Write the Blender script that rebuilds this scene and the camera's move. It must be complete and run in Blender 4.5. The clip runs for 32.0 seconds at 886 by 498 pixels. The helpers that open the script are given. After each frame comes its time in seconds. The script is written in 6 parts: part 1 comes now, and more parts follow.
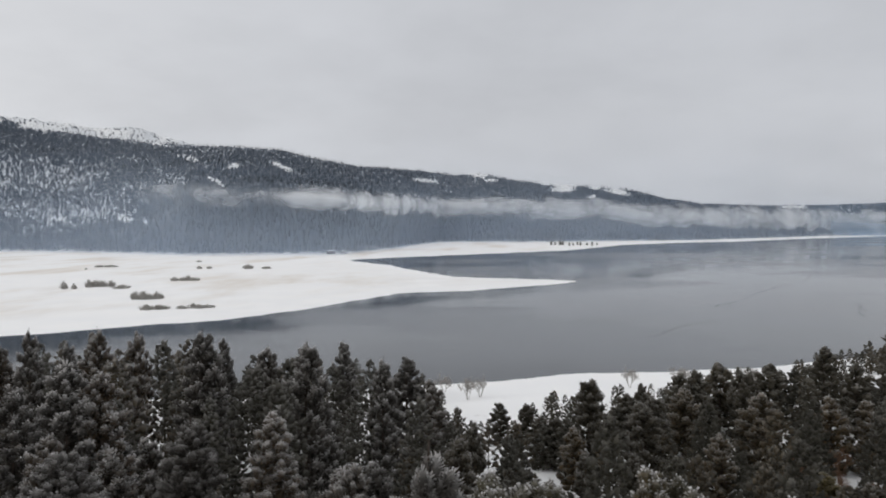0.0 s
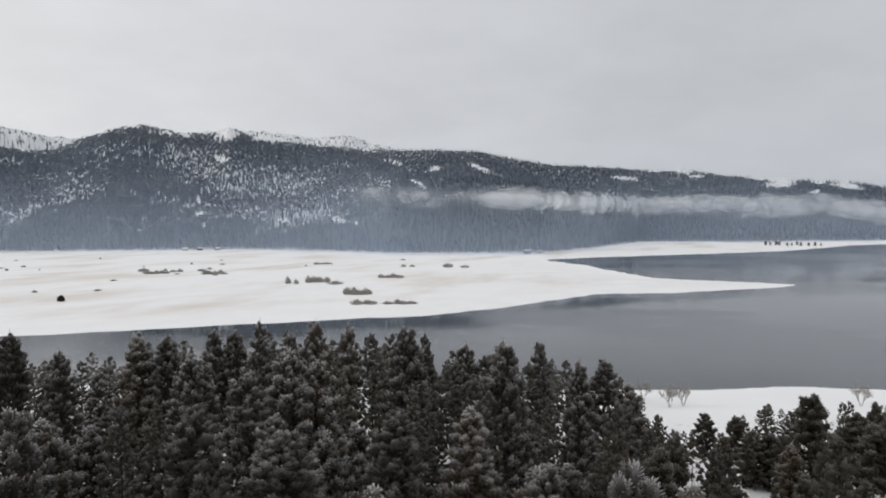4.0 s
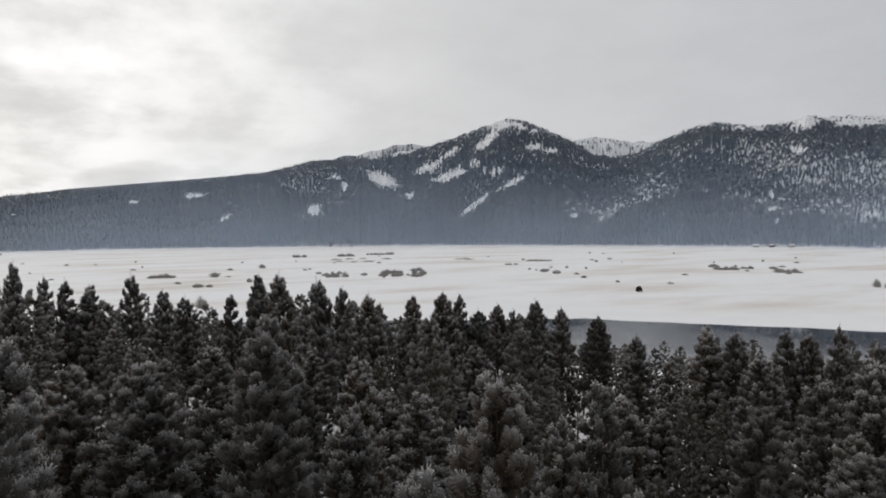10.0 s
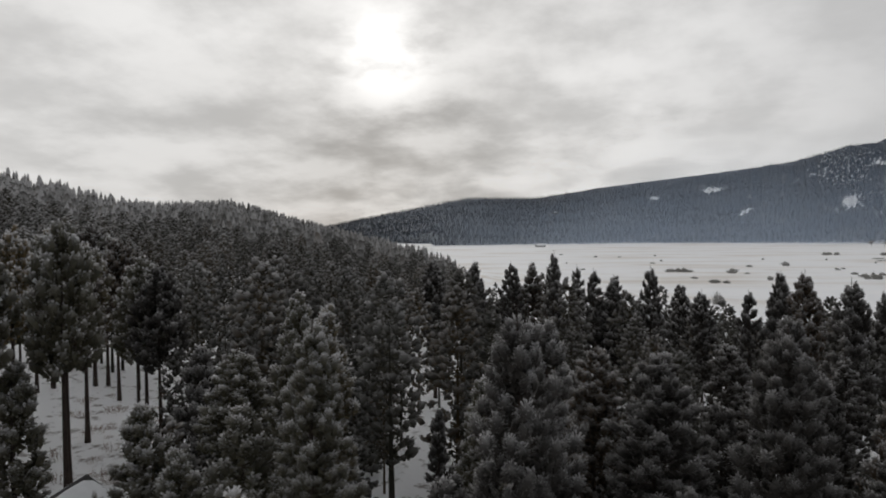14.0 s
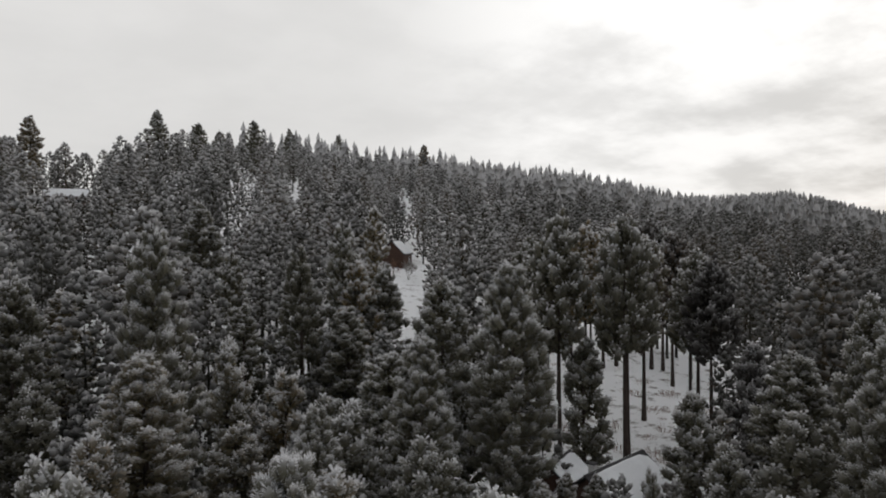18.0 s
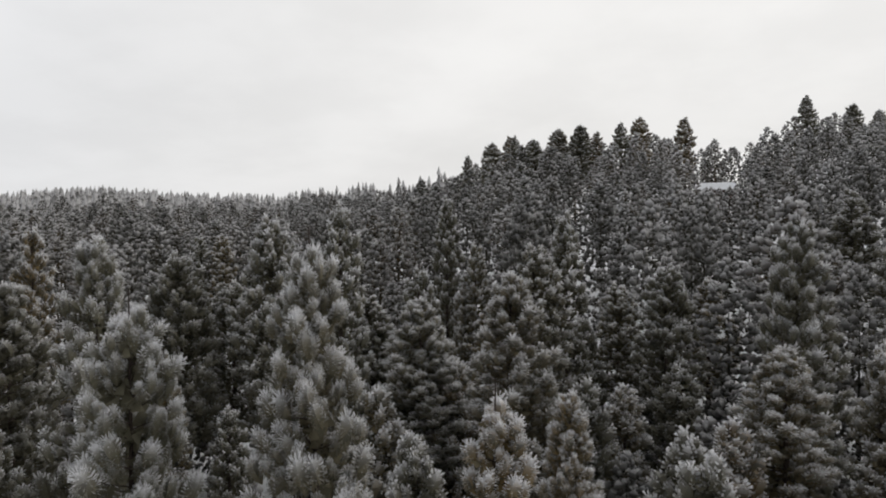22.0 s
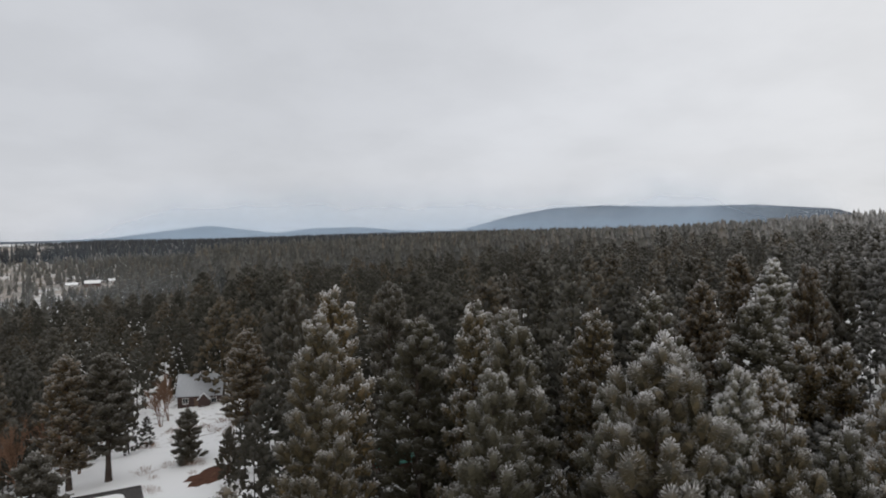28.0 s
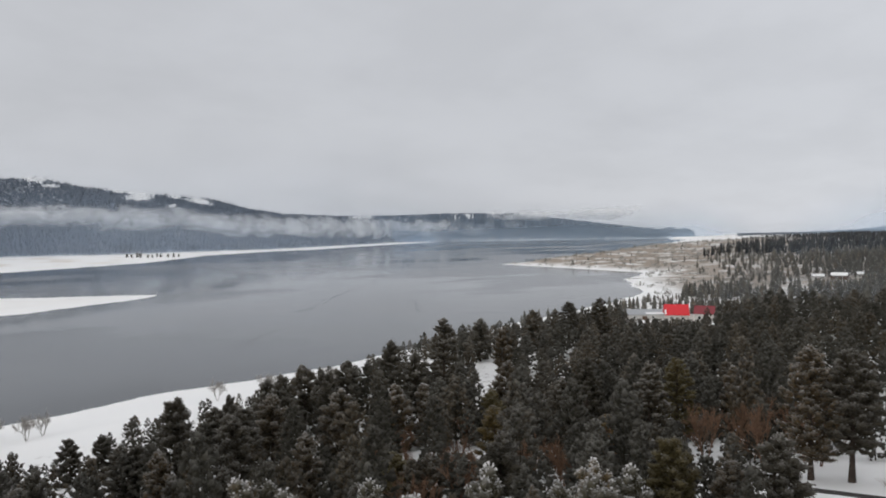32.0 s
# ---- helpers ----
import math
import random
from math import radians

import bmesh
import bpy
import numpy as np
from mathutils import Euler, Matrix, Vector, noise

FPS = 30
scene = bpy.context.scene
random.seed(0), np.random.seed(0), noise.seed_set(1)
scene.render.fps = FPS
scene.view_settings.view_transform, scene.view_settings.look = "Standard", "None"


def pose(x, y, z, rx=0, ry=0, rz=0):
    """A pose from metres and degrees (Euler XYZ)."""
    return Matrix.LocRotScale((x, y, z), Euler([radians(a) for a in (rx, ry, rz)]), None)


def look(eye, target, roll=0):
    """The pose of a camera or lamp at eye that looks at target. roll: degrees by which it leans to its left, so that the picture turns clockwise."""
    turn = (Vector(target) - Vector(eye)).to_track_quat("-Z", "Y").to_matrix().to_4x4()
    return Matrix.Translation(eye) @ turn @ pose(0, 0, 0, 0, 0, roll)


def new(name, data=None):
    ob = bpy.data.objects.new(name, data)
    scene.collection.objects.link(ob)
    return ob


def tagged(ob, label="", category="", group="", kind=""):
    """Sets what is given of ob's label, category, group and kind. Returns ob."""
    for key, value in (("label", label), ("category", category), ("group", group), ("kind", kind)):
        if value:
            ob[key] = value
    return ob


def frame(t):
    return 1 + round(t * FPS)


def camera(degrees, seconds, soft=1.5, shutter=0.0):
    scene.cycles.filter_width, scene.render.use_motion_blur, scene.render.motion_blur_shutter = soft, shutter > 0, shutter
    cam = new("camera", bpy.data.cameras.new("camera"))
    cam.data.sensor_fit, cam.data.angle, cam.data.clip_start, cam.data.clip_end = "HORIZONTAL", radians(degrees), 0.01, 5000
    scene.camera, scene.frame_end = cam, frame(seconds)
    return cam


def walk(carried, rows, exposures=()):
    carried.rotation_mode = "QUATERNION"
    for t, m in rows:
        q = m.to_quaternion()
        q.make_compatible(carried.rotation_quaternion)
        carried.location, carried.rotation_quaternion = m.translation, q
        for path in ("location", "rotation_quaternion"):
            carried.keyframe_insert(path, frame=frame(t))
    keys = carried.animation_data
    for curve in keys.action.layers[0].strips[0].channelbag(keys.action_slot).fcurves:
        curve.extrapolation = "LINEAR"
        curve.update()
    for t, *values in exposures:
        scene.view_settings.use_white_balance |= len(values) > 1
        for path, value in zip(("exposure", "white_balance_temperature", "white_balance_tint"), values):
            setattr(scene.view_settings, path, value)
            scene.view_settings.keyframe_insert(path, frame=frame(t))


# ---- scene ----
# ---- camera: hovers in one place and turns ----
cam = camera(64.8, 32.0, soft=1.9)
EYE_Z = 50.0
WALK = [
    (0.0, pose(0, 0, 50, 88.28, 0.30, 0.00)),
    (0.5, pose(0, 0, 50, 88.29, 0.34, 1.74)),
    (1.0, pose(0, 0, 50, 88.31, 0.37, 3.38)),
    (1.5, pose(0, 0, 50, 88.32, 0.38, 4.88)),
    (2.0, pose(0, 0, 50, 88.33, 0.40, 6.34)),
    (2.5, pose(0, 0, 50, 88.34, 0.42, 7.87)),
    (3.0, pose(0, 0, 50, 88.35, 0.45, 9.75)),
    (3.5, pose(0, 0, 50, 88.35, 0.49, 12.84)),
    (4.0, pose(0, 0, 50, 88.37, 0.54, 15.99)),
    (4.5, pose(0, 0, 50, 88.38, 0.59, 19.27)),
    (5.0, pose(0, 0, 50, 88.40, 0.64, 22.64)),
    (5.5, pose(0, 0, 50, 88.41, 0.69, 26.08)),
    (6.0, pose(0, 0, 50, 88.42, 0.72, 29.54)),
    (6.5, pose(0, 0, 50, 88.43, 0.73, 33.32)),
    (7.0, pose(0, 0, 50, 88.44, 0.74, 37.14)),
    (7.5, pose(0, 0, 50, 88.46, 0.75, 41.04)),
    (8.0, pose(0, 0, 50, 88.47, 0.75, 44.88)),
    (8.5, pose(0, 0, 50, 88.50, 0.74, 48.66)),
    (9.0, pose(0, 0, 50, 88.52, 0.73, 52.45)),
    (9.5, pose(0, 0, 50, 88.54, 0.71, 56.35)),
    (10.0, pose(0, 0, 50, 88.56, 0.70, 60.44)),
    (10.5, pose(0, 0, 50, 88.59, 0.69, 65.00)),
    (11.0, pose(0, 0, 50, 88.61, 0.67, 70.00)),
    (11.5, pose(0, 0, 50, 88.63, 0.66, 75.06)),
    (12.0, pose(0, 0, 50, 88.64, 0.65, 80.23)),
    (12.5, pose(0, 0, 50, 88.65, 0.63, 85.44)),
    (13.0, pose(0, 0, 50, 88.65, 0.61, 90.65)),
    (13.5, pose(0, 0, 50, 88.65, 0.61, 95.89)),
    (14.0, pose(0, 0, 50, 88.63, 0.63, 101.13)),
    (14.5, pose(0, 0, 50, 88.62, 0.65, 106.44)),
    (15.0, pose(0, 0, 50, 88.62, 0.67, 111.73)),
    (15.5, pose(0, 0, 50, 88.61, 0.69, 117.01)),
    (16.0, pose(0, 0, 50, 88.60, 0.71, 122.34)),
    (16.5, pose(0, 0, 50, 88.59, 0.72, 127.78)),
    (17.0, pose(0, 0, 50, 88.59, 0.69, 133.30)),
    (17.5, pose(0, 0, 50, 88.59, 0.66, 138.83)),
    (18.0, pose(0, 0, 50, 88.58, 0.63, 144.41)),
    (18.5, pose(0, 0, 50, 88.57, 0.60, 150.21)),
    (19.0, pose(0, 0, 50, 88.56, 0.59, 156.34)),
    (19.5, pose(0, 0, 50, 88.54, 0.62, 162.51)),
    (20.0, pose(0, 0, 50, 88.53, 0.65, 168.71)),
    (20.5, pose(0, 0, 50, 88.51, 0.67, 174.90)),
    (21.0, pose(0, 0, 50, 88.50, 0.68, 181.28)),
    (21.5, pose(0, 0, 50, 88.49, 0.70, 187.64)),
    (22.0, pose(0, 0, 50, 88.49, 0.71, 193.98)),
    (22.5, pose(0, 0, 50, 88.50, 0.74, 200.34)),
    (23.0, pose(0, 0, 50, 88.51, 0.77, 206.69)),
    (23.5, pose(0, 0, 50, 88.52, 0.76, 213.08)),
    (24.0, pose(0, 0, 50, 88.53, 0.73, 219.49)),
    (24.5, pose(0, 0, 50, 88.53, 0.69, 225.88)),
    (25.0, pose(0, 0, 50, 88.53, 0.69, 232.26)),
    (25.5, pose(0, 0, 50, 88.54, 0.78, 238.64)),
    (26.0, pose(0, 0, 50, 88.53, 0.81, 244.98)),
    (26.5, pose(0, 0, 50, 88.52, 0.78, 251.28)),
    (27.0, pose(0, 0, 50, 88.51, 0.78, 257.61)),
    (27.5, pose(0, 0, 50, 88.51, 0.77, 264.02)),
    (28.0, pose(0, 0, 50, 88.51, 0.76, 270.48)),
    (28.5, pose(0, 0, 50, 88.51, 0.76, 277.00)),
    (29.0, pose(0, 0, 50, 88.53, 0.77, 283.57)),
    (29.5, pose(0, 0, 50, 88.55, 0.80, 290.21)),
    (30.0, pose(0, 0, 50, 88.57, 0.83, 297.27)),
    (30.5, pose(0, 0, 50, 88.60, 0.87, 304.65)),
    (31.0, pose(0, 0, 50, 88.63, 0.90, 311.44)),
    (31.5, pose(0, 0, 50, 88.67, 0.94, 318.84)),
    (32.0, pose(0, 0, 50, 88.71, 0.99, 326.80)),
]

walk(cam, WALK, exposures=[(0, 0.14), (4, 0.13), (6, 0.11), (7.5, 0.07), (9, -0.07), (11, -0.27), (12, -0.36), (13.5, -0.52), (15, -0.54), (17, -0.36), (18.5, 0.04), (20, 0.20), (21.5, 0.19), (23, 0.14), (28, 0.14), (32, 0.15)])

# ---- world, sun ----
SUN_AZ, SUN_EL = 105.5, 13.8


def heading(az, el=0.0):
    """Unit direction of an azimuth counted anticlockwise from north."""
    a, e = radians(az), radians(el)
    return Vector((-math.sin(a) * math.cos(e), math.cos(a) * math.cos(e), math.sin(e)))


class Nodes:
    """Small helper to wire shader nodes."""

    def __init__(self, tree):
        self.t = tree
        self.t.nodes.clear()

    def add(self, kind, inputs=None, **props):
        n = self.t.nodes.new(kind)
        for k, v in props.items():
            setattr(n, k, v)
        for k, v in (inputs or {}).items():
            if isinstance(v, bpy.types.NodeSocket):
                self.t.links.new(v, n.inputs[k])
            else:
                n.inputs[k].default_value = v
        return n

    def math(self, op, a, b=0.0, c=None, clamp=False):
        ins = {0: a, 1: b}
        if c is not None:
            ins[2] = c
        return self.add("ShaderNodeMath", ins, operation=op, use_clamp=clamp).outputs[0]

    def vec(self, op, a, b=None, scale=None):
        ins = {0: a}
        if b is not None:
            ins[1] = b
        if scale is not None:
            ins["Scale"] = scale
        n = self.add("ShaderNodeVectorMath", ins, operation=op)
        return n.outputs["Value"] if op in ("DOT_PRODUCT", "LENGTH") else n.outputs[0]

    def mix(self, fac, a, b):
        n = self.add("ShaderNodeMix", data_type="RGBA")
        for i, v in ((0, fac), (6, a), (7, b)):
            if isinstance(v, bpy.types.NodeSocket):
                self.t.links.new(v, n.inputs[i])
            else:
                n.inputs[i].default_value = v if i == 0 else (*v, 1.0)
        return n.outputs[2]

    def ramp(self, fac, stops):
        n = self.add("ShaderNodeMapRange", {0: fac, 1: stops[0], 2: stops[1], 3: stops[2], 4: stops[3]}, interpolation_type="SMOOTHSTEP")
        return n.outputs[0]

    def noise(self, vector, scale, detail=4.0, rough=0.55, out=0):
        return self.add("ShaderNodeTexNoise", {"Vector": vector, "Scale": scale, "Detail": detail, "Roughness": rough}).outputs[out]


world = bpy.data.worlds.new("overcast_sky")
scene.world = world
world.use_nodes = True
W = Nodes(world.node_tree)
way = W.add("ShaderNodeTexCoord").outputs["Generated"]
xyz = W.add("ShaderNodeSeparateXYZ", {0: way})
up = W.math("MAXIMUM", xyz.outputs[2], 0.0)
depth = W.math("ADD", up, 0.26)
deck = W.add("ShaderNodeCombineXYZ", {0: W.math("DIVIDE", xyz.outputs[0], depth), 1: W.math("DIVIDE", xyz.outputs[1], depth), 2: 0.0}).outputs[0]
clouds = W.noise(W.vec("MULTIPLY", deck, (1.0, 1.0, 1.0)), 2.3, 7.0, 0.55)
bands = W.noise(W.vec("MULTIPLY", deck, (0.55, 0.9, 1.0)), 0.55, 3.0, 0.5)
sunward = W.vec("DOT_PRODUCT", way, tuple(heading(SUN_AZ, SUN_EL)))
bright_side = W.vec("DOT_PRODUCT", way, tuple(heading(140)))
wide = W.ramp(sunward, (0.70, 1.0, 0.0, 1.0))
core = W.math("POWER", W.math("MAXIMUM", sunward, 0.0), 480.0)
puffs = W.ramp(clouds, (0.33, 0.64, -1.0, 1.0))
veils = W.ramp(bands, (0.3, 0.7, -1.0, 1.0))
low = W.ramp(up, (0.0, 0.22, 1.0, 0.0))
shade = W.math("ADD", W.math("MULTIPLY", puffs, W.math("MULTIPLY_ADD", wide, 0.17, 0.03)), W.math("MULTIPLY", veils, 0.075))
level = W.math("ADD", W.math("MULTIPLY_ADD", bright_side, 0.125, 0.675), W.math("ADD", W.math("MULTIPLY", wide, 0.21), W.math("MULTIPLY", core, W.math("MULTIPLY_ADD", puffs, 0.3, 0.5))))
bank = W.math("MULTIPLY", W.ramp(W.vec("DOT_PRODUCT", way, tuple(heading(104.5, 5.5))), (0.982, 0.998, 0.0, 0.27)), W.math("MULTIPLY_ADD", puffs, -0.25, 0.85))
bank = W.math("ADD", bank, W.ramp(W.vec("DOT_PRODUCT", way, tuple(heading(120, 2))), (0.970, 0.997, 0.0, 0.13)))
level = W.math("MULTIPLY", level, W.math("SUBTRACT", 1.0, bank))
dim = W.math("ADD", W.ramp(W.vec("DOT_PRODUCT", way, tuple(heading(-22, 14))), (0.80, 0.99, 0.0, 0.10)), W.ramp(W.vec("DOT_PRODUCT", way, tuple(heading(198, 12))), (0.86, 0.99, 0.0, 0.03)))
dim = W.math("ADD", dim, W.ramp(W.vec("DOT_PRODUCT", way, tuple(heading(8, 8))), (0.88, 0.99, 0.0, 0.06)))
light = W.math("MULTIPLY", W.math("MULTIPLY", level, W.math("SUBTRACT", 1.0, dim)), W.math("ADD", 1.0, shade))
tone = W.mix(W.ramp(bright_side, (-0.9, 0.8, 0.0, 1.0)), (0.965, 0.992, 1.055), (1.012, 1.0, 0.985))
cloud_light = W.vec("SCALE", tone, scale=light)
sky = W.add("ShaderNodeTexSky", sky_type="NISHITA", sun_disc=False, sun_elevation=radians(SUN_EL), sun_rotation=radians(-SUN_AZ))
thin = W.vec("SCALE", sky.outputs[0], scale=0.0015)
W.add("ShaderNodeOutputWorld", {0: W.add("ShaderNodeBackground", {0: W.vec("ADD", cloud_light, thin), 1: 1.0}).outputs[0]})

sun = new("sun", bpy.data.lights.new("sun", "SUN"))
sun.data.energy, sun.data.angle, sun.data.color = 0.6, radians(25), (1.0, 0.96, 0.9)
sun.matrix_world = look(Vector((0, 0, 300)) + heading(SUN_AZ, SUN_EL) * 200, Vector((0, 0, 300)))


# ---- materials ----
def material(name):
    m = bpy.data.materials.new(name)
    m.use_nodes = True
    return m, Nodes(m.node_tree)


def finish(n, color, rough=0.8, metallic=0.0, bump=None, strength=0.3, distance=0.05, ior=1.45, spec=0.5):
    ins = {"Base Color": color if isinstance(color, bpy.types.NodeSocket) else (*color, 1.0), "Roughness": rough, "Metallic": metallic, "IOR": ior, "Specular IOR Level": spec}
    if bump is not None:
        ins["Normal"] = n.add("ShaderNodeBump", {"Height": bump, "Strength": strength, "Distance": distance}).outputs[0]
    n.add("ShaderNodeOutputMaterial", {0: n.add("ShaderNodeBsdfPrincipled", ins).outputs[0]})


def place(n):
    return n.add("ShaderNodeNewGeometry").outputs["Position"]


def plain_material(name, color, rough=0.7, vary=0.25, scale=3.0, metallic=0.0, bump=0.2, stretch=(1, 1, 1), spec=0.5):
    """Two scales of variation round a base colour."""
    m, n = material(name)
    p = n.vec("MULTIPLY", n.add("ShaderNodeTexCoord").outputs["Object"], stretch)
    a = n.noise(p, scale, 5.0)
    b = n.noise(p, scale * 7.0, 3.0)
    f = n.math("ADD", n.math("MULTIPLY", a, 0.65), n.math("MULTIPLY", b, 0.35))
    lo = tuple(c * (1 - vary) for c in color)
    hi = tuple(min(1.0, c * (1 + vary)) for c in color)
    finish(n, n.mix(n.ramp(f, (0.3, 0.7, 0.0, 1.0)), lo, hi), rough, metallic, b, bump, 0.02, spec=spec)
    return m


def ground_material():
    """Snow over land; dry grass shows through on the flats, wooded slopes far away are dark, tinted blue for haze, with
    open snow glades.
    """
    m, n = material("snowy_ground")
    p = place(n)
    s = n.add("ShaderNodeSeparateXYZ", {0: p})
    dist = n.vec("LENGTH", n.vec("MULTIPLY", p, (1, 1, 0)))
    cover = n.add("ShaderNodeAttribute", {}, attribute_name="wooded").outputs["Fac"]
    grass = n.add("ShaderNodeAttribute", {}, attribute_name="grassy").outputs["Fac"]
    fine = n.noise(p, 0.9, 5.0)
    broad = n.noise(p, 0.035, 4.0)
    snow = n.mix(n.ramp(broad, (0.3, 0.7, 0.0, 1.0)), (0.89, 0.895, 0.905), (0.93, 0.93, 0.93))
    streak = n.noise(n.vec("MULTIPLY", p, (0.011, 0.004, 1.0)), 1.0, 6.0, 0.6)
    straw = n.math("MULTIPLY", grass, n.ramp(streak, (0.46, 0.70, 0.0, 0.62)))
    base = n.mix(straw, snow, (0.62, 0.55, 0.46))
    tan = n.add("ShaderNodeAttribute", {}, attribute_name="heath").outputs["Fac"]
    base = n.mix(n.math("MULTIPLY", tan, n.ramp(n.noise(p, 0.03, 5.0, 0.65), (0.36, 0.5, 0.15, 0.92))), base, (0.27, 0.215, 0.165))
    litter = n.math("MULTIPLY", n.ramp(n.noise(p, 0.45, 5.0, 0.65), (0.54, 0.68, 0.0, 0.8)), n.ramp(dist, (20.0, 60.0, 0.6, 1.0)))
    near = n.add("ShaderNodeAttribute", {}, attribute_name="litter").outputs["Fac"]
    base = n.mix(n.math("MULTIPLY", litter, near), base, (0.13, 0.10, 0.075))
    # open glades high up, streaked down the slope
    glade = n.noise(n.vec("MULTIPLY", p, (1, 1, 0.45)), 0.0042, 6.0, 0.62)
    fall = n.add("ShaderNodeCombineXYZ", {0: n.math("MULTIPLY", n.math("ARCTAN2", s.outputs[0], s.outputs[1]), 2400.0), 1: n.math("MULTIPLY", dist, 0.13), 2: 0.0}).outputs[0]
    speck = n.noise(fall, 0.13, 4.0, 0.65)
    thin_wood = n.add("ShaderNodeAttribute", {}, attribute_name="thin_wood").outputs["Fac"]
    open_snow = n.add("ShaderNodeAttribute", {}, attribute_name="open_snow").outputs["Fac"]
    mixed = n.math("ADD", n.math("MULTIPLY", glade, 0.30), n.math("MULTIPLY", speck, 0.70))
    opened = n.ramp(n.math("MULTIPLY_ADD", thin_wood, 0.085, mixed), (0.550, 0.635, 0.0, 0.7))
    # forest floor colour with the blue of distance haze mixed in
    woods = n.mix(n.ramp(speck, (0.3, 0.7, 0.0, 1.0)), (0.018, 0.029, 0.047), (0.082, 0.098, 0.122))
    field = n.ramp(n.math("MULTIPLY_ADD", n.math("SUBTRACT", speck, 0.5), 3.2, open_snow), (0.30, 0.85, 0.0, 0.92))
    bare = n.add("ShaderNodeAttribute", {}, attribute_name="bare").outputs["Fac"]
    peak = n.math("MULTIPLY", bare, n.ramp(n.math("MULTIPLY_ADD", bare, 0.16, speck), (0.52, 0.66, 0.0, 1.0)))
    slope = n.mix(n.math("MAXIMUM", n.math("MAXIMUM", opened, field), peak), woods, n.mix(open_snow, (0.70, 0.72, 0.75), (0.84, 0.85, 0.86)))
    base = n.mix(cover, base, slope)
    finish(n, base, 0.75, 0.0, fine, 0.35, 0.12, spec=0.25)
    return m


def needle_material(name, green, frost_gain, sharp=1.6, frost_color=(0.60, 0.59, 0.585)):
    """Conifer needles; the rime sits on the outer edges of the tufts, its amount scaled by the rime attribute."""
    m, n = material(name)
    # frost holds the rime together with the crown shading painted into it
    frost = n.add("ShaderNodeAttribute", {}, attribute_name="frost").outputs["Fac"]
    tint = n.add("ShaderNodeAttribute", {}, attribute_name="tint").outputs["Fac"]
    rime = n.add("ShaderNodeAttribute", {}, attribute_name="rime").outputs["Fac"]
    rnd = n.add("ShaderNodeObjectInfo").outputs["Random"]
    isl = n.add("ShaderNodeNewGeometry").outputs["Random Per Island"]
    own = n.math("FRACT", n.math("ADD", rnd, tint))
    dry = n.ramp(own, (0.5, 1.0, 0.0, 1.0))
    warm = tuple(a * b for a, b in zip(green, (1.5, 1.15, 0.8)))
    g = n.mix(dry, green, warm)
    g = n.mix(isl, g, tuple(c * 0.6 for c in green))
    deep = n.math("FRACT", n.math("MULTIPLY", own, 7.31))
    g = n.mix(deep, n.mix(0.28, g, (0.012, 0.011, 0.010)), g)
    amount = n.math("MULTIPLY", n.math("MULTIPLY", n.math("MULTIPLY_ADD", n.math("MULTIPLY_ADD", deep, 0.5, n.math("MULTIPLY", own, 0.5)), 0.85, 0.35), frost_gain), rime)
    patchy = n.math("MULTIPLY_ADD", n.noise(place(n), 0.7, 3.0), 1.5, 0.2)
    f = n.math("MULTIPLY", n.math("POWER", frost, sharp), n.math("MULTIPLY", amount, patchy), clamp=True)
    color = n.mix(f, g, frost_color)
    body = n.add("ShaderNodeBsdfPrincipled", {"Base Color": color, "Roughness": 0.85, "Specular IOR Level": 0.12}).outputs[0]
    through_light = n.add("ShaderNodeBsdfTranslucent", {0: color}).outputs[0]
    n.add("ShaderNodeOutputMaterial", {0: n.add("ShaderNodeMixShader", {0: 0.33, 1: body, 2: through_light}).outputs[0]})
    return m


def water_material():
    """Still lake with thin, duller skins of new ice."""
    m, n = material("lake_water")
    p = place(n)
    skin = n.noise(n.vec("MULTIPLY", p, (0.0025, 0.0045, 1.0)), 1.0, 6.0, 0.6)
    icy = n.ramp(skin, (0.47, 0.56, 0.0, 1.0))
    color = n.mix(icy, (0.036, 0.044, 0.054), (0.070, 0.080, 0.094))
    rough = n.math("MULTIPLY_ADD", icy, 0.12, 0.05)
    wave = n.noise(n.vec("MULTIPLY", p, (0.5, 0.25, 1.0)), 1.0, 3.0)
    finish(n, color, rough, 0.0, wave, 0.05, 0.05, ior=1.33)
    return m


SNOW_GROUND = ground_material()
RIMY_NEEDLES = needle_material("thickly_rimed_needles", (0.215, 0.200, 0.140), 3.8, 2.0, (0.76, 0.755, 0.76))
PINE_NEEDLES = needle_material("frosted_pine_needles", (0.105, 0.096, 0.086), 1.9, 1.7)
RIMMED_NEEDLES = needle_material("white_rimmed_needles", (0.132, 0.120, 0.080), 2.0, 2.6, (0.74, 0.735, 0.74))
OLIVE_NEEDLES = needle_material("olive_pine_needles", (0.165, 0.135, 0.062), 0.6, 2.0)
DARK_NEEDLES = needle_material("dark_pine_needles", (0.105, 0.094, 0.070), 0.85, 1.7)
WOODS_NEEDLES = needle_material("frosted_far_needles", (0.095, 0.090, 0.070), 1.7, 1.2)
# these two base colours include a blue-grey tint for distance haze
HAZED_VALLEY_NEEDLES = needle_material("haze_tinted_valley_needles", (0.042, 0.046, 0.050), 0.8)
HAZED_FAR_NEEDLES = needle_material("haze_tinted_far_needles", (0.024, 0.035, 0.048), 0.42)
BARK = plain_material("pine_bark", (0.065, 0.050, 0.042), 0.9, 0.4, 1.5, stretch=(3, 3, 0.6), bump=0.6, spec=0.2)
TWIG = plain_material("bare_twigs", (0.22, 0.135, 0.092), 0.9, 0.35, 2.0, spec=0.2)
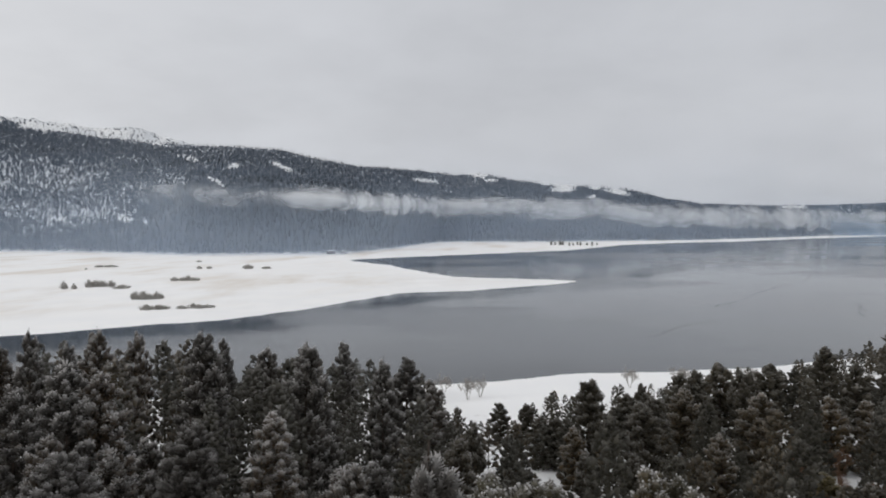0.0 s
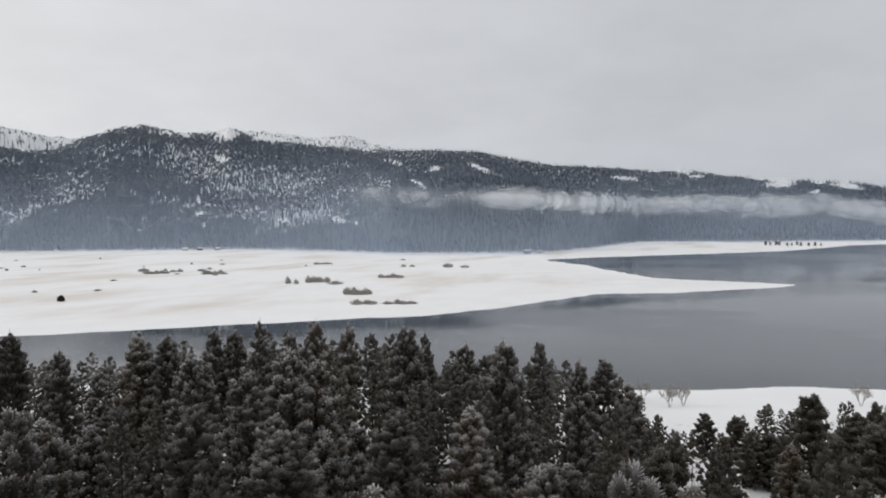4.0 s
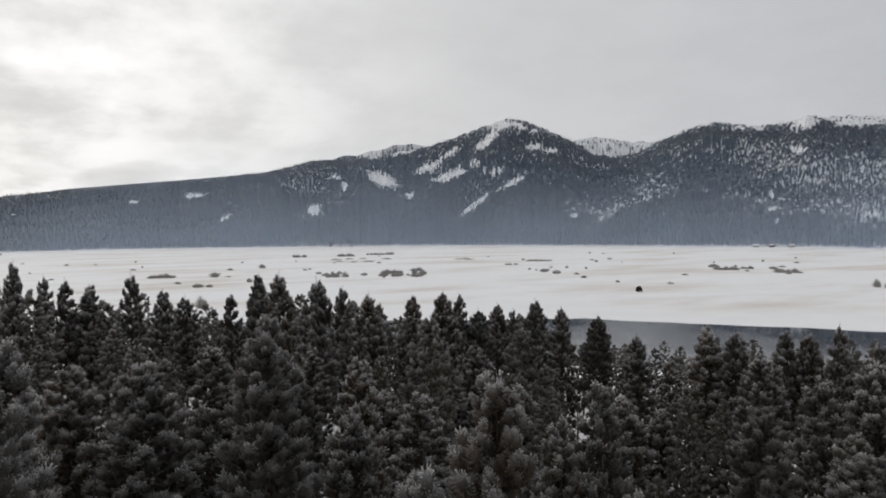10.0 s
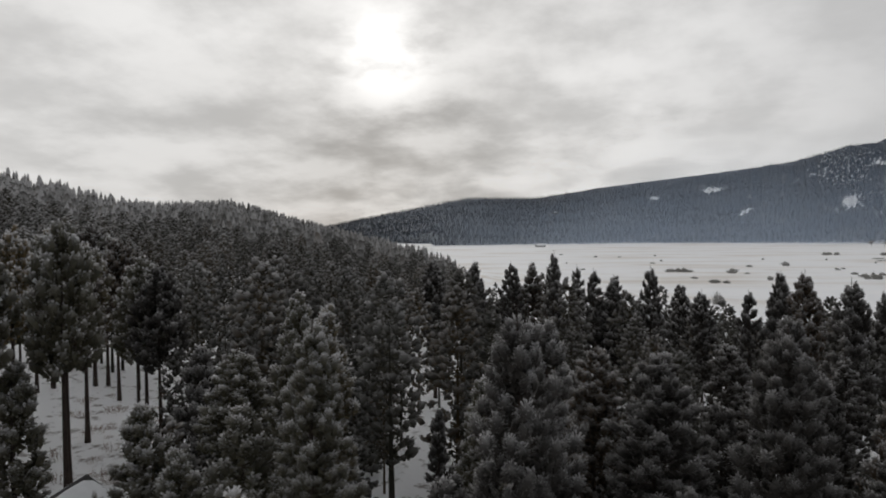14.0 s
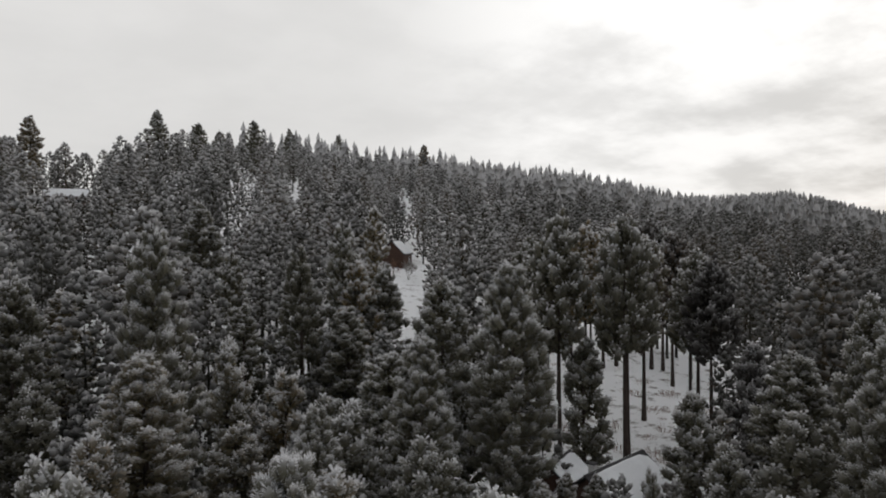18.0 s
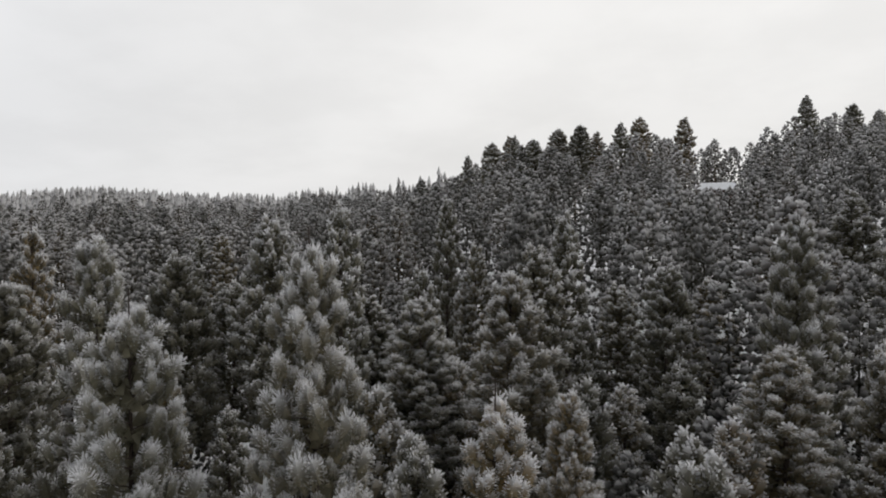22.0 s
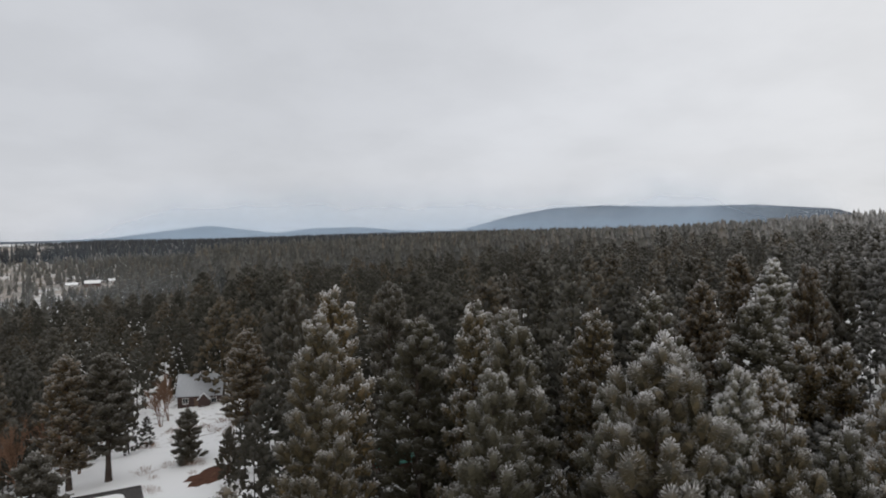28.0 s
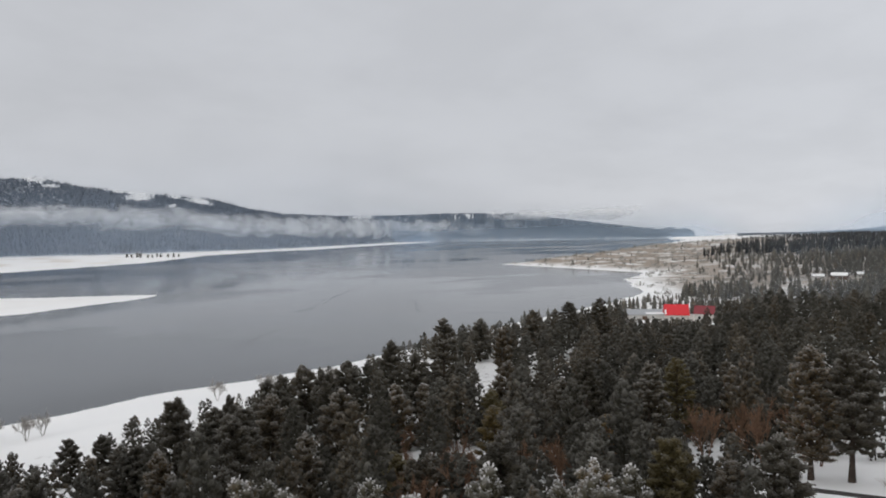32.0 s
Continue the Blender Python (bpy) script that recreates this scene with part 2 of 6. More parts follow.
PALE_TWIG = plain_material("frosted_twigs", (0.36, 0.34, 0.32), 0.9, 0.3, 2.0, spec=0.2)
SHRUB = plain_material("frosted_shrub", (0.34, 0.33, 0.31), 0.9, 0.35, 0.8, spec=0.2)
WATER = water_material()
ROOF_SNOW = plain_material("roof_snow", (0.80, 0.81, 0.82), 0.7, 0.05, 0.8, spec=0.25)
DARK_ROOF = plain_material("dark_shingles", (0.065, 0.062, 0.062), 0.85, 0.25, 2.5, stretch=(1, 4, 4), bump=0.5, spec=0.25)
GREY_METAL = plain_material("grey_metal_roof", (0.36, 0.375, 0.40), 0.55, 0.12, 1.2, stretch=(6, 0.5, 1), bump=0.15)
RED_METAL = plain_material("red_metal_roof", (0.62, 0.025, 0.035), 0.5, 0.12, 1.0, stretch=(5, 0.5, 1))
MAROON_METAL = plain_material("maroon_metal_roof", (0.22, 0.035, 0.045), 0.55, 0.15, 1.0, stretch=(5, 0.5, 1))
GREEN_METAL = plain_material("green_metal_roof", (0.10, 0.30, 0.25), 0.5, 0.15, 1.0)
CREAM_SIDING = plain_material("cream_siding", (0.66, 0.60, 0.45), 0.7, 0.08, 0.8, stretch=(1, 1, 8))
RED_SIDING = plain_material("red_brown_siding", (0.052, 0.031, 0.027), 0.8, 0.25, 1.5, stretch=(1, 1, 6))
LOG_SIDING = plain_material("dark_log_siding", (0.085, 0.048, 0.034), 0.85, 0.3, 1.5, stretch=(0.6, 0.6, 5), bump=0.5)
GREY_SIDING = plain_material("pale_grey_siding", (0.50, 0.49, 0.47), 0.8, 0.12, 1.0)
WHITE_TRIM = plain_material("white_trim", (0.75, 0.75, 0.74), 0.6, 0.05, 2.0)
BROWN_DOOR = plain_material("brown_door", (0.10, 0.06, 0.04), 0.6, 0.2, 3.0, stretch=(1, 1, 0.3))
DOCK_WOOD = plain_material("weathered_planks", (0.20, 0.18, 0.16), 0.85, 0.3, 1.5)
DIRT = plain_material("needle_litter", (0.105, 0.052, 0.036), 0.95, 0.35, 1.2, bump=0.6, spec=0.1)
glass_m, glass_n = material("window_glass")
finish(glass_n, (0.02, 0.024, 0.028), 0.06)
PANE = glass_m


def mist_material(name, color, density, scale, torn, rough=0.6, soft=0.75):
    """Tinted sheet for fog or painted haze: mostly see-through, torn into wisps."""
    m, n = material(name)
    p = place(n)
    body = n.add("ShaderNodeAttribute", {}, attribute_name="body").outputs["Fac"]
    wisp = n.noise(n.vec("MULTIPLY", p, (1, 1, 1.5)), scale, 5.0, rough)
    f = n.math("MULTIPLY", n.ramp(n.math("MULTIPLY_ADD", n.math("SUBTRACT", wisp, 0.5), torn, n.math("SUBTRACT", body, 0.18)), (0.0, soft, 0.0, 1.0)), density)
    veil = n.add("ShaderNodeMixShader", {0: 0.45, 1: n.add("ShaderNodeBsdfDiffuse", {0: (*color, 1)}).outputs[0], 2: n.add("ShaderNodeBsdfTranslucent", {0: (*color, 1)}).outputs[0]})
    mixed = n.add("ShaderNodeMixShader", {0: f, 1: n.add("ShaderNodeBsdfTransparent").outputs[0], 2: veil.outputs[0]})
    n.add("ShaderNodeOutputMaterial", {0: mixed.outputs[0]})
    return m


FOG = mist_material("fog_bank", (0.90, 0.91, 0.92), 0.82, 0.0062, 3.2, 0.6, 1.15)
# blue veil colour: aerial haze painted on a sheet
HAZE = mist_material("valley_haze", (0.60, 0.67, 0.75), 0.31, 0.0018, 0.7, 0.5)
open_m, open_n = material("open_water")
finish(open_n, (0.012, 0.014, 0.016), 0.25, ior=1.33, spec=0.2)
OPEN_WATER = open_m
# more veil tints, each adding blue distance haze by colour
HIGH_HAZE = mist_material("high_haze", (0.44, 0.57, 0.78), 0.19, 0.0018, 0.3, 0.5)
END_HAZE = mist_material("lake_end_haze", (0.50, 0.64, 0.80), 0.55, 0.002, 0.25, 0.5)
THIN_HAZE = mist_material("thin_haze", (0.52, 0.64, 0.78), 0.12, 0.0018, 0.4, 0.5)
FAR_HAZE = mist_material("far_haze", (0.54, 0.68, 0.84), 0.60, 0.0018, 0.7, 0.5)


# ---- plan of the land ----
def table(az, rows):
    """Value at an azimuth, read smoothly from (azimuth, value) rows; rows run from low to high azimuth."""
    a, v = np.array(rows).T
    return np.interp(az, a, v)


# outline of the lake in plan
LAKE = np.array([(-420, 60), (-300, 262), (-240, 303), (-192, 338), (-120, 385), (-83, 434), (-37, 533), (20, 554), (75, 594), (134, 649), (64, 688), (9, 716), (-26, 813), (-72, 941), (-150, 1105), (-82, 1196), (16, 1282), (130, 1383), (281, 1535), (498, 1949), (737, 2190), (966, 2312), (1550, 2875), (2300, 3500), (3300, 2700), (2435, 1805), (2133, 1678), (1262, 1155), (883, 944), (672, 862), (661, 765), (647, 640), (640, 548), (540, 490), (430, 371), (384, 352), (293, 314), (235, 296), (152, 262), (112, 245), (48, 237), (2, 222), (-80, 205), (-170, 190), (-380, 20)], float)


def lake_distance(x, y):
    """Metres from the lake's edge, positive on land."""
    p = np.stack([x, y], -1).reshape(-1, 2)
    best = np.full(len(p), 1e18)
    inside = np.zeros(len(p), bool)
    for a, b in zip(LAKE, np.roll(LAKE, -1, 0)):
        d = b - a
        t = np.clip(((p - a) @ d) / (d @ d), 0, 1)
        best = np.minimum(best, ((p - a - t[:, None] * d) ** 2).sum(1))
        cross = (a[1] > p[:, 1]) != (b[1] > p[:, 1])
        with np.errstate(divide="ignore", invalid="ignore"):
            xx = a[0] + (p[:, 1] - a[1]) * d[0] / d[1]
        inside ^= cross & (p[:, 0] < xx)
    return (np.where(inside, -1, 1) * np.sqrt(best)).reshape(np.shape(x))


def waves(x, y, scale, seed):
    """Cheap smooth noise made of turned sine waves, about -1 to 1."""
    g = np.random.RandomState(seed)
    out = np.zeros(np.shape(x))
    for k in range(7):
        a, f, ph = g.uniform(0, 6.28), (0.6 + 0.35 * k) / scale, g.uniform(0, 6.28)
        out = out + np.sin((x * np.cos(a) + y * np.sin(a)) * f * 6.28 + ph) / (1 + 0.5 * k)
    return out / 2.2


def azimuth(x, y):
    return np.degrees(np.arctan2(-x, y)) % 360


# height of the near land at 90 m and 150 m from the middle, then its crest
RING_90 = [(0, 12), (30, 13), (60, 17), (85, 20), (100, 22), (130, 23), (150, 26), (167, 28), (190, 28), (220, 26), (240, 24), (270, 21), (290, 18.5), (310, 15), (330, 12), (360, 12)]
RING_150 = [(0, 4), (30, 4), (60, 9), (85, 14), (100, 19), (130, 27), (150, 37), (167, 42), (180, 42), (190, 40), (205, 35), (220, 32), (240, 28), (270, 18), (290, 11), (310, 7), (330, 4), (360, 4)]
CREST_R = [(0, 260), (60, 300), (85, 400), (100, 600), (113, 1000), (119, 1000), (126, 800), (133, 640), (146, 450), (156, 370), (167, 280), (180, 270), (190, 290), (197, 380), (202, 460), (212, 700), (220, 800), (240, 850), (252, 1200), (270, 1500), (290, 1900), (303, 1600), (312, 600), (330, 300), (360, 260)]
CREST_Z = [(0, 1), (60, 1.5), (85, 4), (100, 12), (104, 18), (109, 33), (113, 56), (118, 77), (123, 72), (126, 70), (132, 80), (141, 84), (146, 85), (151, 81), (157, 81), (160, 82), (166, 72), (171.6, 62), (178, 67), (183, 65), (189, 64), (192, 60), (197, 58), (202, 61), (208, 66), (215, 71), (220, 81), (227, 72), (231, 65), (239, 46), (246, 41), (252, 37), (268, 35), (277, 32), (289, 24), (296, 24), (303, 22), (306, 12), (312, 4), (330, 1), (360, 1)]
# mountains across the water: elevation of the crest seen from the middle
RIDGE = [(-53, -0.5), (-51, 0.06), (-47.6, 0.5), (-43, 1.12), (-38.6, 1.7), (-34, 1.75), (-29.3, 1.65), (-24.8, 1.67), (-20.3, 1.9), (-18.1, 2.3), (-15.2, 3.0), (-9.9, 3.6), (-6.1, 3.9), (-3, 4.6), (-0.9, 4.45), (1.5, 4.8), (6.1, 5.16), (10.2, 5.76), (12.9, 6.43), (17.2, 6.63), (20.1, 6.6), (25.9, 6.92), (30.6, 7.45), (32.8, 8.23), (34.2, 7.79), (36.1, 7.7), (39.2, 8.21), (41.5, 7.74), (43.2, 6.96), (45, 6.05), (48.3, 6.1), (49.2, 6.83), (51.2, 7.91), (53.1, 8.77), (54.6, 9.22), (56.1, 9.0), (57.9, 8.29), (61.8, 7.0), (67.9, 6.05), (70.9, 5.95), (74.5, 5.0), (81.3, 4.27), (84.7, 3.94), (88.5, 3.54), (93.6, 2.77), (99.1, 2.84), (105.7, 1.6), (110, 0.74), (116, -0.5)]
BACK_RIDGE = [(-30, 0), (17, 4.5), (19.6, 6.53), (21.4, 7.03), (24.1, 7.56), (27.3, 7.5), (30.1, 7.8), (33, 7.6), (38, 7), (43.7, 6.82), (45.4, 6.92), (47.3, 7.4), (49.1, 7.26), (55, 6.5), (61.7, 7.1), (63, 7.22), (65.7, 6.74), (67.9, 6.36), (70, 5.5), (75, 3), (90, 0)]
FOOT = [(-60, 4300), (-30, 4100), (-26, 3400), (-20, 2750), (-8, 2420), (0, 2520), (4, 1720), (8, 1400), (20, 1470), (32, 1980), (42, 2090), (62, 2450), (85, 2780), (100, 2500), (116, 2500)]
FAR_HILLS = [(238, 0.0), (240.4, 1.17), (241.1, 1.39), (246.6, 1.84), (251.9, 1.81), (257.9, 2.04), (261.5, 1.89), (265.1, 1.26), (269, 0.2), (274, 0.2), (277, 0.54), (281, 0.5), (284, 0.13), (285.6, 0.37), (289, 0.81), (291.9, 0.45), (296, -0.1), (304, -0.4)]


def east(az):
    return (np.asarray(az) + 180) % 360 - 180


def mountain(az, r):
    """Height of the mountains, and how wooded and how bare they are."""
    a = east(az)
    foot = table(a, FOOT) + (np.sin(a * 5.1) + np.sin(a * 13.7 + 1) * 0.6 + np.sin(a * 31 + 2) * 0.35) * 22
    top_r = np.minimum(foot + 1750, 4450)
    top_r = np.maximum(top_r, foot + 350)
    top_z = EYE_Z + top_r * np.tan(np.radians(table(a, RIDGE))) - 9
    s = np.clip((r - foot) / (top_r - foot), 0, 1)
    x, y = -r * np.sin(np.radians(az)), r * np.cos(np.radians(az))
    folds = waves(x, y, 900, 5) * 0.10 + waves(x, y, 330, 6) * 0.045
    z = top_z * (s ** 1.25 + folds * s * (1 - s) * 2.2)
    behind = np.clip((r - top_r) / 450.0, 0, 1)
    z = z * (1 - 0.35 * behind ** 2)
    back_z = EYE_Z + 4700 * np.tan(np.radians(table(a, BACK_RIDGE)))
    lift = np.clip((r - top_r - 150) / np.maximum(4700 - top_r - 150, 40), 0, 1)
    back = back_z * lift ** 1.4 + waves(x, y, 150, 44) * 16 * lift
    in_range = (a > -53) & (a < 115) & (r > foot)
    z = np.where(in_range, np.maximum(z, np.where(r > top_r + 100, back, -1e3)), 0)
    far = (az > 238) & (az < 304) & (r > 3300)
    fz = (EYE_Z + 4500 * np.tan(np.radians(table(az, FAR_HILLS))) - 12) * np.clip((r - 3300) / 1200, 0, 1) ** 0.8
    z = np.where(far, np.maximum(fz, 0), z)
    wooded = np.where(in_range & (r > foot + 10), 1.0, 0.0)
    wooded = np.where(far, 1.0, wooded)
    bare = np.where(in_range & (r > top_r + 350), np.clip((r - top_r - 350) / 200, 0, 1), 0) * 0.95
    snowy = np.where(((a > 27) & (a < 44)) | ((a > 50) & (a < 62)), 1.0, np.where((a > -12) & (a < 62), 0.6, 0.35)) * np.where(a > 80, 0.0, 1.0)
    bare = np.maximum(bare, np.where(in_range, snowy * 0.8 * np.clip((s - 0.91) / 0.08, 0, 1) * np.clip(0.5 + waves(x, y, 160, 41), 0, 1), 0))
    return np.maximum(z, 0), wooded, bare


def land(x, y):
    """Height of the land above the lake."""
    x, y = np.asarray(x, float), np.asarray(y, float)
    az, r = azimuth(x, y), np.hypot(x, y)
    z90, z150, rc, zc = table(az, RING_90), table(az, RING_150), table(az, CREST_R), table(az, CREST_Z)
    z = np.where(r < 90, 23 + (z90 - 23) * np.clip((r - 15) / 75, 0, 1) ** 1.3, z90 + (z150 - z90) * np.clip((r - 90) / 60, 0, 1))
    s = np.clip((r - 150) / np.maximum(rc - 150, 30), 0, 1)
    z = np.where(r > 150, z150 + (zc - z150) * np.where(az > 262, s ** (1 + 1.2 * np.clip((az - 262) / 20, 0, 1)), s * 0.75 + 0.25 * s * s * (3 - 2 * s)), z)
    flat = np.where((az > 310) | (az < 102), 1.0, np.where(az < 130, 0.35, 0.8))
    out = np.clip((r - rc) / np.maximum(rc * 0.6, 150), 0, 1)
    end_z = np.where((az > 310) | (az < 102), 1.0, zc * np.where((az > 235) & (az < 310), 0.85, 0.6))
    z = np.where(r > rc, zc + (end_z - zc) * out * out * (3 - 2 * out), z)
    z = z - 7 * np.exp(-(((r - 680) / 230) ** 2)) * np.clip((az - 280) / 10, 0, 1) * (az < 312)
    # low headland across the bay
    hx, hy = (x - 1380) / 560, (y - 830) / 240
    z = np.maximum(z, 0.8 + 27 * np.exp(-(hx * hx + hy * hy)))
    z = z + waves(x, y, 60, 3) * np.clip((z - 2) / 20, 0, 1) * 0.8
    m, wooded, bare = mountain(az, r)
    z = np.maximum(z, m + np.where(m > 0, 1.0, 0))
    sd = lake_distance(x, y) + waves(x, y, 45, 9) * 2.2 * np.clip(r / 400, 0.4, 3)
    shore = np.where(sd > 0, 0.05 + sd * 0.05 + np.clip(sd - 25, 0, None) * 0.15, np.maximum(sd * 0.08, -2.5)) + np.where(r > 2000, np.clip(sd - 12, 0, None) * 4, 0)
    return np.minimum(z, shore), sd, wooded, bare


# open snowfields on the mountains: azimuth, elevation from the middle, half width and half height in degrees, slant
PEAK_GLADES = [(65.3, 4.26, 1.52, 0.65, 0.30), (59.9, 4.54, 1.64, 0.46, -0.30), (57.9, 5.53, 0.92, 0.23, -0.20), (61.5, 5.22, 1.35, 0.42, -0.30), (59.9, 6.22, 1.37, 0.32, -0.69), (56.7, 7.34, 1.30, 0.46, -0.68), (55.5, 8.60, 1.75, 0.51, 0.00), (54.1, 8.46, 0.83, 0.37, 0.20), (53.0, 6.77, 0.83, 0.37, 0.01), (51.6, 6.39, 0.83, 0.23, 0.01), (52.9, 7.95, 0.55, 0.23, 0.30)]
SHOULDER_GLADES = [(56.3, 4.93, 1.38, 0.23, -0.09), (54.7, 3.91, 1.63, 0.28, -0.48), (57.9, 2.10, 1.62, 0.32, -0.69), (79.9, 3.05, 1.01, 0.23, -0.13), (84.3, 2.43, 0.47, 0.19, -0.01), (70.9, 1.86, 0.66, 0.56, 0.00), (69.2, 4.46, 0.84, 0.19, -0.01), (77.7, 1.32, 0.57, 0.19, -0.54), (68.4, 3.71, 0.34, 0.46, -0.01), (49.8, 1.08, 0.42, 0.37, -0.78), (63.3, 3.00, 0.72, 0.19, -0.20)]
CREST_GLADES = [(66.2, 6.48, 1.30, 0.60, -0.02), (63.6, 6.60, 1.56, 0.37, -0.21), (46.9, 6.07, 1.14, 0.32, 0.22), (47.1, 6.89, 0.64, 0.37, 0.02), (44.6, 6.60, 1.36, 0.23, 0.03), (41.7, 7.49, 1.44, 0.23, -0.36), (39.9, 7.99, 0.79, 0.32, 0.04), (36.8, 7.46, 2.60, 0.19, 0.05), (33.3, 7.78, 1.16, 0.46, 0.06), (29.9, 7.27, 1.79, 0.32, 0.06)]
SLOPE_GLADES = [(25.1, 7.13, 2.23, 0.37, 0.19), (22.5, 6.56, 1.40, 0.16, 0.19), (33.9, 6.92, 0.50, 0.16, 0.05), (33.5, 5.60, 0.75, 0.32, 0.05), (35.2, 2.39, 0.30, 0.32, 0.03), (35.1, 1.42, 0.63, 0.23, 0.02), (34.8, 0.40, 0.42, 0.16, 0.02), (28.7, 0.85, 1.09, 0.19, 0.02), (24.6, 0.85, 1.02, 0.37, 0.25), (23.1, 0.53, 0.28, 0.23, 0.02), (21.4, 1.17, 0.27, 0.19, -0.56)]
NORTH_GLADES = [(19.9, 5.47, 0.87, 0.16, 0.24), (12.9, 4.95, 1.36, 0.23, 0.40), (17.9, 3.70, 0.88, 0.23, 0.50), (16.6, 4.97, 0.63, 0.23, -0.01), (8.8, 5.63, 1.84, 0.19, 0.30), (6.9, 5.21, 0.74, 0.19, 0.20), (1.4, 3.88, 1.38, 0.19, 0.11), (4.9, 5.06, 0.37, 0.16, 0.01), (-2.7, 4.36, 1.58, 0.23, 0.17), (-4.0, 3.88, 0.67, 0.19, 0.02)]
END_GLADES = [(-9.3, 3.49, 2.17, 0.19, 0.07), (-9.7, 3.00, 1.29, 0.23, 0.02), (-14.3, 2.80, 1.02, 0.19, 0.34), (-12.0, 2.42, 0.50, 0.16, 0.02), (-17.1, 2.60, 1.38, 0.28, 0.35), (-18.3, 2.23, 0.54, 0.16, 0.03), (-20.3, 2.09, 0.56, 0.19, 0.25), (-12.3, 3.11, 0.75, 0.16, 0.13), (21.4, 6.85, 1.28, 0.19, 0.23), (33.0, 7.44, 1.10, 0.37, -0.06), (27.6, 7.63, 1.78, 0.37, 0.11)]
FAR_GLADES = [(-9.9, 3.25, 1.16, 0.19, 0.10), (-13.9, 2.78, 1.22, 0.19, 0.21), (-17.1, 2.51, 1.06, 0.19, 0.21), (-20.3, 1.85, 0.44, 0.16, 0.22), (-26.6, 1.41, 1.37, 0.19, 0.01), (-31.2, 1.34, 1.39, 0.19, 0.02), (-34.9, 1.37, 1.39, 0.19, 0.02), (-37.7, 1.55, 1.01, 0.16, 0.02)]
GLADES = PEAK_GLADES + SHOULDER_GLADES + CREST_GLADES + SLOPE_GLADES + NORTH_GLADES + END_GLADES + FAR_GLADES
# thin woods where snow shows between the trees
SPECKLED = [(37.6, 5.92, 4.85, 0.93, 0.04), (41.8, 5.49, 1.57, 0.65, 0.03), (44.3, 3.06, 3.21, 1.11, -0.48), (30.6, 3.97, 8.37, 1.86, 0.14), (29.8, 1.18, 8.31, 1.16, 0.02), (47.1, 1.27, 2.32, 0.83, -0.58), (58.2, 1.87, 1.85, 0.74, -0.59), (21.4, 3.89, 2.54, 1.16, 0.30)]


def patches(x, y, z, rows, soft=0.6):
    """How deep a place lies inside the patches named by rows, 0 to 1."""
    a, el = east(azimuth(x, y)), np.degrees(np.arctan2(z - EYE_Z, np.hypot(x, y)))
    ragged = waves(x, y, 75, 61) * 0.30 + waves(x, y, 30, 62) * 0.22
    out = np.zeros(np.shape(x))
    for pa, pe, wa, we, slant in rows:
        q = np.hypot((a - pa) / wa, (el - pe - (a - pa) * slant) / we)
        out = np.maximum(out, np.clip((1.1 - q) / soft + ragged, 0, 1) * (q < 1.6))
    return out


# treetops stay below these elevations: lakeward and landward
TOPS_LAKE = [(-52, -4.6), (-49, -5.0), (-46, -5.3), (-43, -5.95), (-40, -6.4), (-36, -7.2), (-33, -7.0), (-29, -8.5), (-25.4, -10.1), (-20.5, -10.7), (-16, -12.3), (-12, -12.2), (-8, -13.2), (-5, -14.2), (-3, -15.4), (0.3, -12.7), (3, -10.3), (5, -10.2), (8.4, -8.9), (15.7, -8.6), (19, -7.8), (25, -7.6), (30.6, -7.0), (37, -7.6), (40, -7.7), (44.8, -8.4), (48, -7.0), (52.4, -5.6), (56, -5.9), (57.6, -6.3), (60.6, -4.6), (62.8, -5.4), (66.4, -4.8), (69, -4.2), (71, -3.5), (75.3, -2.97), (77.4, -4.55), (82, -4.4), (84.7, -2.9), (87.6, -3.4), (92, -1.75), (95.5, -2.4), (98.7, -2.5), (102.7, -1.1)]
TOPS_HILL = [(102.7, -1.1), (108.7, 0.4), (113, 1.5), (118, 2.95), (123, 2.7), (126, 3.1), (131.6, 4.75), (140.6, 6.1), (145.7, 7.25), (151, 7.5), (156.6, 8.3), (160, 8.9), (166.5, 9.3), (170, 8.2), (171.6, 6.8), (173, 7.6), (178, 8.5), (183, 8.2), (188.5, 7.5), (192.3, 5.8), (196.7, 4.7), (201, 4.05), (208, 3.2), (215, 3.35), (219.6, 3.85), (226.8, 3.1), (230, 2.45), (239, 1.2), (246, 0.72), (252, 0.42), (277, 0.15), (289, -0.14), (296, -0.12), (303, -0.4), (306.5, -1.1), (308, -4.4)]


def top_limit(az):
    a = east(az)
    return np.where((a >= -52) & (a <= 102.7), table(a, TOPS_LAKE), table(az, TOPS_HILL))


# ---- the land as one sheet, and the water ----
def link_mesh(name, verts, faces, mat, smooth=False, attrs=None):
    """One mesh object out of arrays of vertices and of triangles or quads."""
    me = bpy.data.meshes.new(name)
    verts, faces = np.asarray(verts, np.float32), np.asarray(faces, np.int32)
    n, k = faces.shape
    me.vertices.add(len(verts))
    me.vertices.foreach_set("co", verts.ravel())
    me.loops.add(n * k)
    me.loops.foreach_set("vertex_index", faces.ravel())
    me.polygons.add(n)
    me.polygons.foreach_set("loop_start", np.arange(0, n * k, k, dtype=np.int32))
    me.polygons.foreach_set("use_smooth", np.full(n, smooth))
    for key, values in (attrs or {}).items():
        me.attributes.new(key, "FLOAT", "POINT").data.foreach_set("value", np.asarray(values, np.float32))
    me.update(calc_edges=True)
    if mat:
        me.materials.append(mat)
    return me


